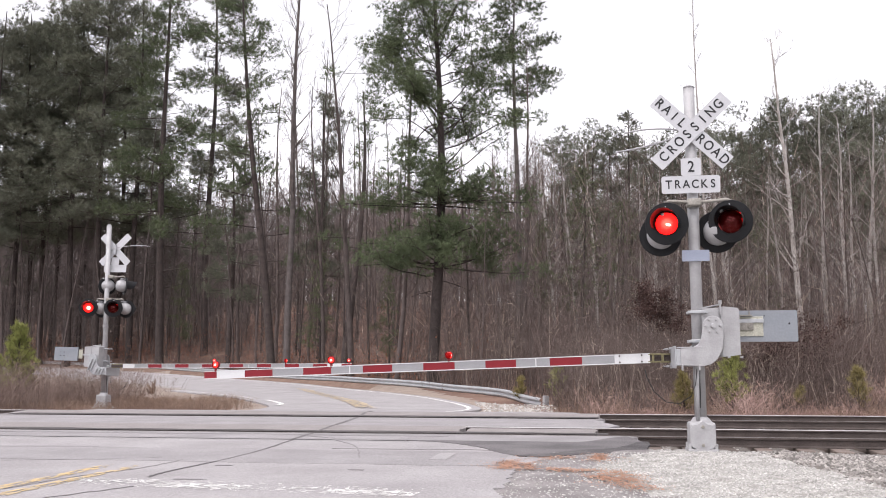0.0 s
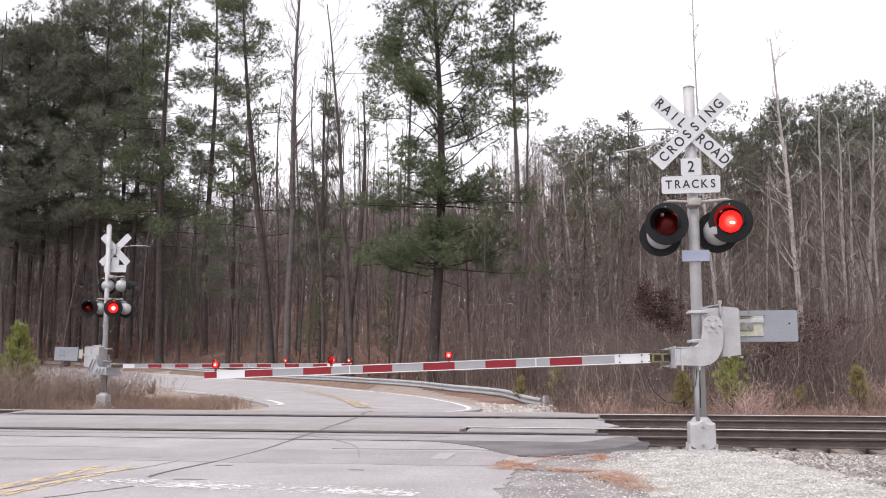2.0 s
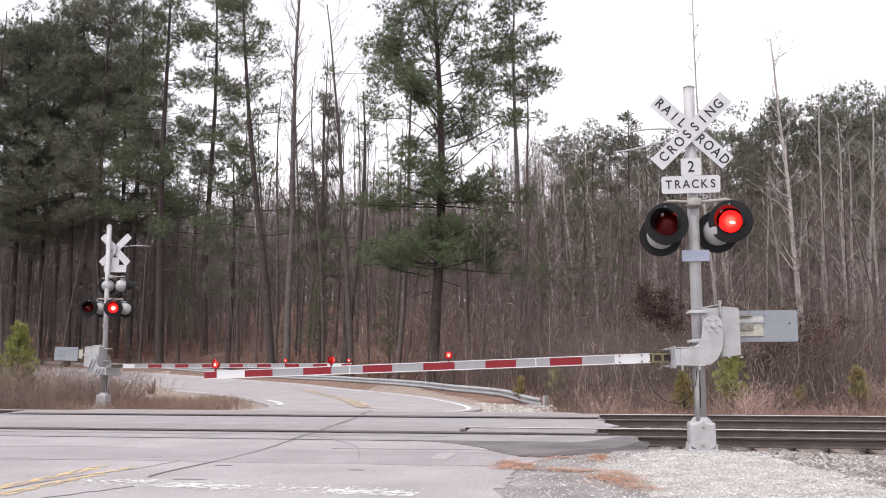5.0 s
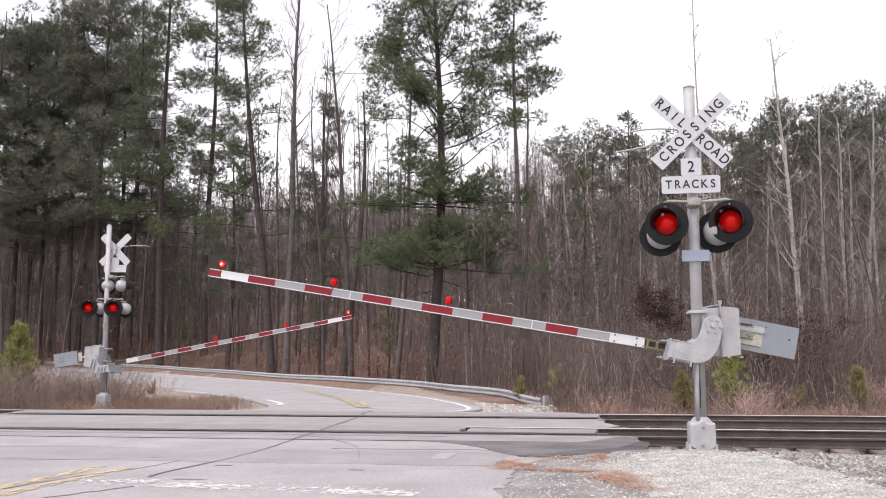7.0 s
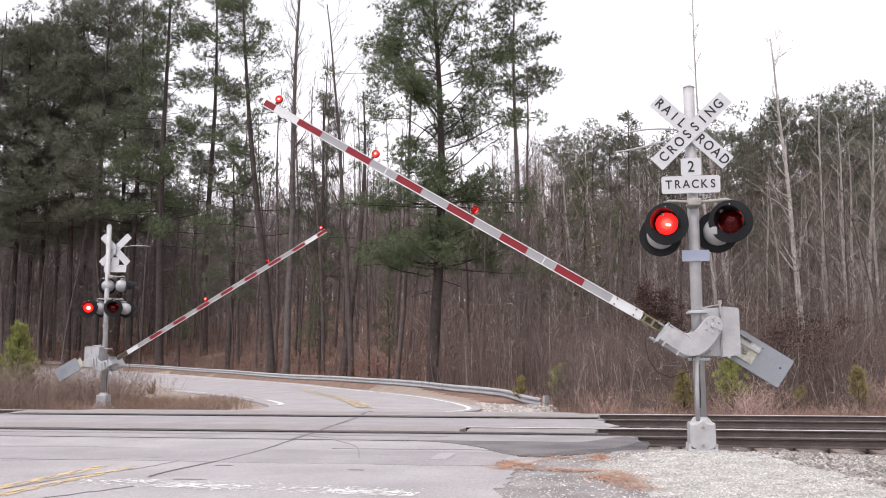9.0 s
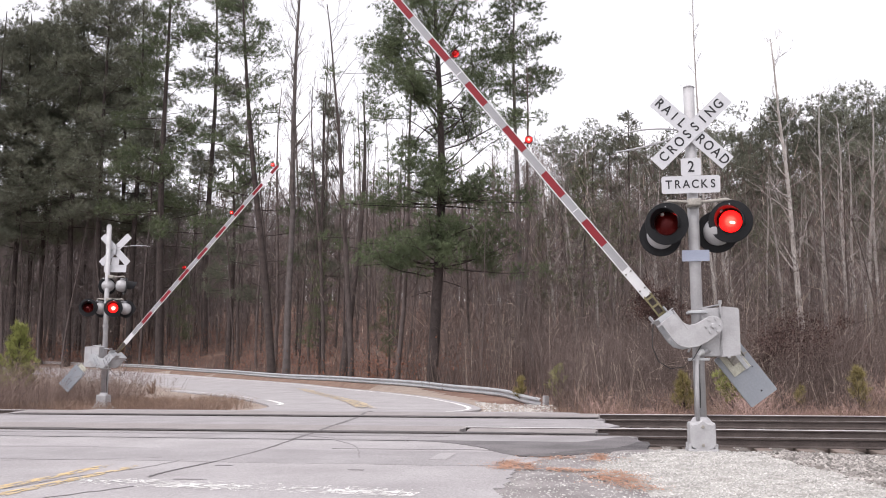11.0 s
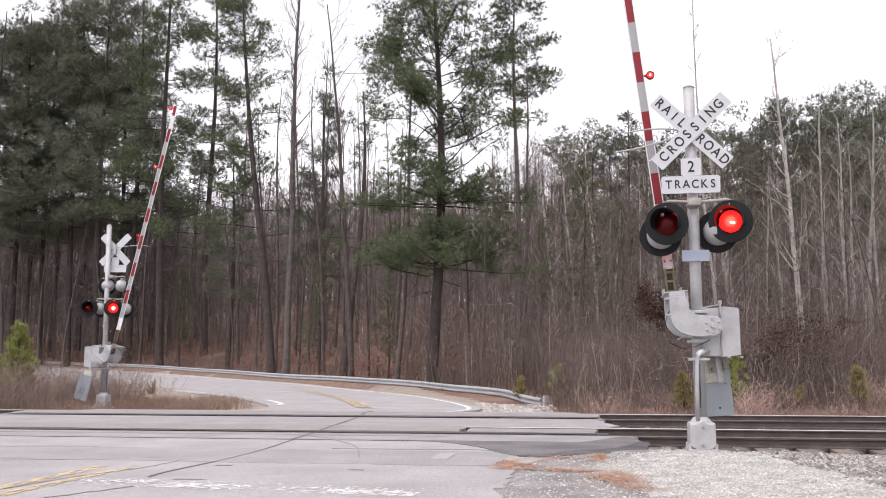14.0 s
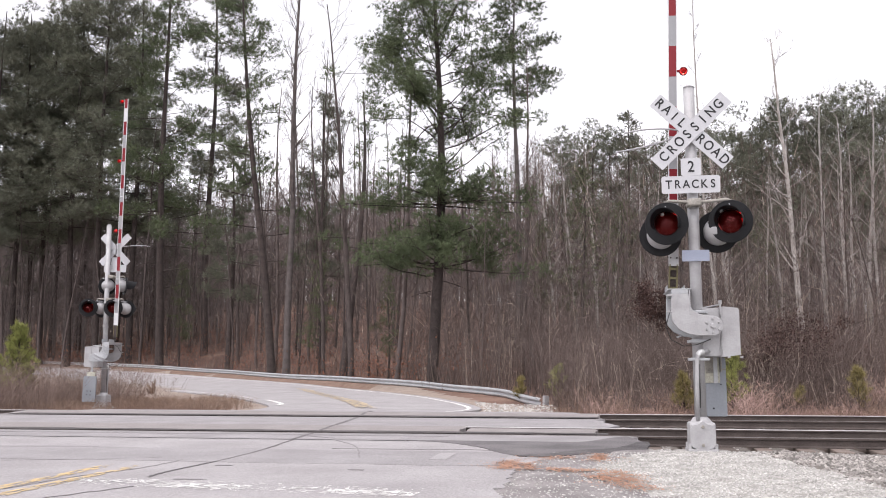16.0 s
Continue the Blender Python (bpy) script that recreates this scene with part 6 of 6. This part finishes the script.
# ---- far woods, undergrowth and grass ----
def far_woods():
    rng = np.random.default_rng(9)
    trunks, tv, tf = Builder(), [], []
    for _ in range(2100):
        b = rng.uniform(-0.62, 0.62)
        d = rng.uniform(105, 215)
        x, y = at(b, d)
        z = ground(x, y)
        h, r = rng.uniform(15, 25) * (1.0 if b < 0.05 else 1.25 if b < 0.24 else 1.12), rng.uniform(0.06, 0.16)
        h = min(h, ((0.262 if b > 0.05 else 0.228 if b > -0.2 else 0.205) * d + 1.0 - z) * rng.uniform(0.78, 1.04))
        lx, ly = rng.normal(0, 0.4, 2)
        trunks.tube([(x, y, z - 0.3), (x + lx * 0.5, y + ly * 0.5, z + h * 0.55), (x + lx, y + ly, z + h)], (r, r * 0.6, 0.02), 4)
        for _ in range(105):
            t = rng.uniform(0.12, 1.0)
            s = np.array([x + lx * t, y + ly * t, z + h * t])
            a = rng.uniform(0, 6.28)
            ln = rng.uniform(0.8, 3.6) * (1.05 - 0.45 * t)
            e = s + np.array([math.cos(a) * ln, math.sin(a) * ln, ln * rng.uniform(0.3, 1.2)])
            blades(tv, tf, len(tv), s, e, 0.03, rng)
    # the deepest rows, closing the view between the trunks
    for _ in range(950):
        b, d = rng.uniform(-0.64, 0.64), rng.uniform(185, 250)
        x, y = at(b, d)
        z = ground(x, y)
        h = max(5.0, (0.20 * d + 1.0 - z) * rng.uniform(0.55, 1.0))
        trunks.tube([(x, y, z - 0.3), (x, y, z + h)], (0.16, 0.05), 4)
        for _ in range(42):
            t = rng.uniform(0.05, 0.95)
            s = np.array([x, y, z + h * t])
            a = rng.uniform(0, 6.28)
            ln = rng.uniform(1.5, 4.5)
            blades(tv, tf, len(tv), s, s + np.array([math.cos(a) * ln, math.sin(a) * ln, ln * rng.uniform(0.2, 1.2)]), 0.12, rng)
    trunks.faces(tv, tf)
    # the paled bark colour stands in for haze over the far trees
    tagged(new("far_woods", trunks.mesh("far_woods", M["far_bark"])), "grey-brown leafless woods in the distance", "woods", kind="stuff")


far_woods()


def brush(name, n, region, h, mat, label, seed, stems=9, w=0.007, lean=0.25, category="undergrowth"):
    """Tangles of thin upright stems with side twigs."""
    rng = np.random.default_rng(seed)
    A, B, W = [], [], []
    made = 0
    while made < n:
        p = region(rng)
        if p is None:
            continue
        made += 1
        x, y, k = p
        z = ground(x, y)
        for _ in range(stems):
            hh = rng.uniform(h[0], h[1]) * k
            s = np.array([x + rng.normal(0, 0.25), y + rng.normal(0, 0.25), z - 0.05])
            e = s + np.array([rng.normal(0, lean) * hh, rng.normal(0, lean) * hh, hh])
            A.append(s)
            B.append(e)
            W.append(w)
            for _ in range(3):
                t = rng.uniform(0.25, 0.95)
                q = s + (e - s) * t
                A.append(q)
                B.append(q + (rng.normal(0, 0.45, 3) + np.array([0, 0, 0.35])) * hh * 0.35)
                W.append(w * 0.7)
    A, B, W = np.array(A), np.array(B), np.array(W)[:, None]
    s = np.cross(B - A, rng.normal(0, 1, A.shape))
    s = s / (np.linalg.norm(s, axis=1, keepdims=True) + 1e-9) * W
    v = np.stack([A - s, A + s, B], 1).reshape(-1, 3)
    f = np.arange(len(v)).reshape(-1, 3)
    return tagged(new(name, mesh_from(name, v.tolist(), f.tolist(), M[mat])), label, category, kind="stuff")


def zone(b0, b1, d0, d1, k=None):
    def pick(rng):
        b, d = rng.uniform(b0, b1), rng.uniform(d0, d1)
        x, y = at(b, d)
        if d < 100 and road_at(x, y)[0] < 1.0:
            return None
        return x, y, 1.0 if k is None else k(b, d)
    return pick


def edge_zone(width):
    """Along the wood's edge, just beyond the guardrail and the ditch."""
    def pick(rng):
        b = rng.uniform(-0.52, 0.53)
        e = (40 if b < 0.1 else 36) + 60 * (1 - step(-0.45, 0.06, b))
        d = e + rng.uniform(0, 1) ** 1.4 * width
        x, y = at(b, d)
        if road_at(x, y)[0] < 2.2:
            return None
        return x, y, 0.24 + 0.76 * step(-0.12, 0.15, b)
    return pick


def twig_tangle(n, seed, mat, w, label):
    """Loose tangle of crossing twigs and dead branches that fills the woods between the trunks."""
    rng = np.random.default_rng(seed)
    A = []
    while len(A) < n:
        b = rng.uniform(-0.54, 0.55)
        e = (42 if b < 0.1 else 38) + 60 * (1 - step(-0.45, 0.06, b))
        d = e + rng.uniform(0, 1) * 50
        x, y = at(b, d)
        A.append((x, y, ground(x, y) + 11.0 * rng.uniform(0, 1) ** 1.5))
    A = np.array(A)
    dr = rng.normal(0, 1, A.shape) * np.array([0.55, 0.55, 0.45]) + np.array([0, 0, 0.8])
    dr /= np.linalg.norm(dr, axis=1, keepdims=True)
    B = A + dr * rng.uniform(0.5, 2.4, (n, 1))
    s = np.cross(dr, rng.normal(0, 1, A.shape))
    s = s / (np.linalg.norm(s, axis=1, keepdims=True) + 1e-9) * rng.uniform(0.5, 1.2, (n, 1)) * w
    v = np.stack([A - s, A + s, B], 1).reshape(-1, 3)
    tagged(new("twigs", mesh_from("twigs", v.tolist(), np.arange(3 * n).reshape(-1, 3).tolist(), M[mat])), label, "undergrowth", kind="stuff")


twig_tangle(52000, 51, "brush", 0.013, "tangle of bare brown twigs between the trunks")
twig_tangle(5000, 52, "pale_stem", 0.010, "pale dead branches caught between the trunks")
brush("undergrowth", 2600, edge_zone(45), (1.2, 4.2), "brush", "tangled bare undergrowth at the wood's edge", 1, 9, 0.010, 0.20)
brush("undergrowth", 1900, zone(0.128, 0.55, 28, 44), (0.8, 2.6), "brush", "dense leafless brush behind the tracks", 2, 11, 0.006, 0.26)
brush("pale_saplings", 420, edge_zone(22), (1.5, 6.0), "pale_stem", "pale dead saplings among the brush", 13, 2, 0.012, 0.12)
brush("dead_canes", 260, zone(0.125, 0.55, 26, 40), (0.8, 2.4), "pale_stem", "pale dead canes standing in the brush", 14, 3, 0.008, 0.25)
brush("pink_grass", 420, zone(0.16, 0.55, 22.6, 29, lambda b, d: 0.3 + 1.9 * max(0.0, noise.noise((b * 22, d * 0.3, 6)))), (0.3, 0.9), "pink_grass", "pinkish dry grass clumps beside the tracks", 15, 18, 0.006, 0.55, "grass")
brush("saplings", 1200, edge_zone(40), (4.0, 8.5), "twig", "thin leafless saplings crowding the woods", 3, 2, 0.014, 0.12)
brush("dry_grass", 1250, zone(0.122, 0.55, 22.5, 31, lambda b, d: 0.30 + 1.9 * max(0.0, noise.noise((b * 34, d * 0.4, 2)))), (0.15, 0.8), "dry_grass", "dry pinkish-brown grass beside the tracks", 4, 12, 0.006, 0.62, "grass")
brush("low_brush", 700, zone(0.135, 0.55, 24.0, 32, lambda b, d: 0.4 + 1.4 * max(0.0, noise.noise((b * 26, d * 0.4, 12)))), (0.3, 1.3), "brush", "dark low brush among the grass", 24, 12, 0.007, 0.5)
brush("dry_grass", 900, lambda rng: (lambda x, y: (x, y, 1.0) if road_at(x, y)[0] > 0.5 and ((x + 14.1) ** 2 + (y - 25.1) ** 2 > 0.4) else None)(rng.uniform(-22, -9.6), rng.uniform(21.9, 30)), (0.12, 0.42), "dry_grass", "dry tan grass between the track and the road", 5, 14, 0.006, 0.5, "grass")
brush("weeds", 620, lambda rng: (lambda x, y: (x, y, 1.0) if road_at(x, y)[0] > 0.8 else None)(rng.uniform(-24, -14.8), rng.uniform(22.0, 31)), (0.6, 1.6), "weed", "tangled dry weeds beside the track", 6, 12, 0.005, 0.35, "weeds")


def leaf_cloud(name, centers, n, spread, size, mat, label, seed, category="shrub"):
    rng = np.random.default_rng(seed)
    C = np.array([c for c in centers for _ in range(n)], float)
    R = np.array([spread[i % len(spread)] for i in range(len(centers)) for _ in range(n)], float)[:, None]
    u = rng.normal(0, 0.5, C.shape)
    C = C + u * R
    d = rng.normal(0, 1, C.shape)
    d /= np.linalg.norm(d, axis=1, keepdims=True)
    s = np.cross(d, rng.normal(0, 1, C.shape))
    s /= np.linalg.norm(s, axis=1, keepdims=True)
    k = rng.uniform(0.6, 1.2, (len(C), 1)) * size
    v = np.stack([C - d * k, C + s * k * 0.5, C + d * k, C - s * k * 0.5], 1).reshape(-1, 3)
    return tagged(new(name, mesh_from(name, v.tolist(), np.arange(len(v)).reshape(-1, 4).tolist(), M[mat])), label, category, kind="stuff")


def above(b, d, h):
    x, y = at(b, d)
    return (x, y, ground(x, y) + h)


rl = random.Random(8)


def bank_spot():
    b = rl.uniform(-0.42, 0.05)
    return above(b, 42 + 60 * (1 - step(-0.45, 0.06, b)) + rl.uniform(0, 16), rl.uniform(0.0, 1.3))


leaf_cloud("dead_leaves", [above(rl.uniform(-0.48, -0.05), rl.uniform(92, 108), rl.uniform(0.2, 2.4)) for _ in range(160)], 36, (1.1,), 0.07, "dry_leaf", "rust-brown dead leaves on low saplings", 3)
leaf_cloud("dead_leaves", [bank_spot() for _ in range(260)], 34, (1.0,), 0.07, "dry_leaf", "rust-brown dead leaves on the bank", 6)
leaf_cloud("dead_leaves", [above(-0.10 + 0.02 * k, 66, 1.5) for k in range(4)], 60, (1.2,), 0.07, "dry_leaf", "rust-brown dead leaves on low saplings", 4)
for i, (b, d, h, r, n) in enumerate(((0.232, 31, 3.4, 0.75, 900), (0.250, 31, 3.0, 0.6, 450), (0.355, 30, 1.5, 1.0, 1300), (0.385, 31, 1.9, 1.3, 1500), (0.425, 31, 1.3, 1.2, 1000), (0.340, 31, 0.8, 0.9, 600))):
    leaf_cloud("vine_thicket", [above(b + rl.gauss(0, 0.45) * r / d, d + rl.gauss(0, 0.4) * r, h + rl.gauss(0, 0.42) * r) for _ in range(18)], n // 4, (0.7 * r, 0.3 * r, 0.5 * r), 0.040, "vine", "dark brown vine thicket over brush", 20 + i)


# ---- what moves: the two arms, and the lamps that flash by turns ----
def swing(signal, frame_part, arm, y, turn, rows):
    """Rows of time, the butt's x and z, and the arm's rise in degrees."""
    back = signal.matrix_basis.inverted()
    hub = frame_part.location.copy()
    walk(frame_part, [(t, Matrix.Translation(hub) @ Matrix.Rotation(radians(min(a, 90.0)), 4, "Y")) for t, x, z, a in rows])
    walk(arm, [(t, back @ Matrix.Translation((x, y, z)) @ Matrix.Rotation(radians(turn), 4, "Z") @ Matrix.Rotation(radians(a), 4, "Y")) for t, x, z, a in rows])


def flash(bulb, changes, lit):
    """Turns a lamp insert's lit, half-lit and dark faces forward in turn, as the filament warms and cools at the times given."""
    base = bulb.matrix_basis.copy()
    angle = 0.0 if lit else 120.0
    rows = [(0.0, angle)]
    for t in changes:
        # lit at 0, half-lit at 240, dark at 120: going off passes 0, -120, -240
        cooling = round(angle) % 360 == 0
        for begin in ((t - 0.1333, t + 0.10) if cooling else (t - 0.1333, t + 0.0333)):
            for k in range(3):
                rows.append((begin + k / 30.0, angle + (-60.0 if cooling else 60.0) * k))
            angle += -120.0 if cooling else 120.0
    rows.append((16.0, angle))
    walk(bulb, [(t, base @ Matrix.Rotation(radians(a), 4, "Z")) for t, a in rows])


def motions():
    swing(near_signal, near_frame, near_arm, 12.02, 0, [
        (0, 0.798, 1.152, 0), (5.55, 0.798, 1.152, 0), (5.9, 0.793, 1.170, 0.9), (6.3, 0.777, 1.222, 4.1), (6.5, 0.765, 1.261, 6.3), (7.0, 0.735, 1.348, 11.8), (8.0, 0.708, 1.523, 22.6),
        (9.0, 0.713, 1.691, 33.0), (10.0, 0.746, 1.832, 43.4), (11.5, 0.823, 2.021, 59.1), (12.5, 0.906, 2.153, 70.0), (13.5, 1.017, 2.262, 80.5), (14.0, 1.072, 2.302, 85.6),
        (14.5, 1.120, 2.334, 90.6), (14.8, 1.134, 2.341, 93.3), (15.0, 1.135, 2.342, 93.7), (16.0, 1.135, 2.342, 93.7)])
    swing(far_signal, far_frame, far_arm, 24.70, 180, [
        (0, -13.335, 1.114, 0), (5.75, -13.335, 1.114, 0), (6.1, -13.318, 1.130, 1.2), (6.3, -13.295, 1.152, 3.0), (6.5, -13.268, 1.179, 5.3), (7.0, -13.237, 1.255, 10.2), (8.0, -13.207, 1.374, 20.1),
        (9.0, -13.213, 1.495, 30.2), (10.2, -13.262, 1.650, 41.3), (11.5, -13.335, 1.825, 53.0), (12.5, -13.405, 1.965, 62.4), (13.5, -13.480, 2.092, 72.4), (14.5, -13.580, 2.200, 81.8),
        (15.0, -13.620, 2.255, 86.4), (15.3, -13.615, 2.275, 88.9), (15.5, -13.607, 2.279, 89.9), (16.0, -13.607, 2.279, 89.9)])
    for loop in LOOPS:
        x, y, z = loop.location
        walk(loop, [(0, pose(x, y, z)), (5.7, pose(x, y, z)), (7.0, pose(x - 0.03, y, z + 0.15, 0, 5, 0)), (9.0, pose(x, y, z + 0.25, 0, 14, 0)), (12.5, pose(x + 0.12, y, z + 0.32, 0, 40, 0)), (14.9, pose(x + 0.18, y, z + 0.36, 0, 62, 0)), (16, pose(x + 0.18, y, z + 0.36, 0, 62, 0))])
    turns = [0.30 + 0.7463 * k for k in range(20)]
    for b in FLASH["a"]:
        flash(b, [t for t in turns if t < 14.6] + [14.72], True)
    for b in FLASH["b"]:
        flash(b, [t for t in turns if t < 14.6], False)
    for b in FLASH["on"]:
        flash(b, [14.72], True)


motions()
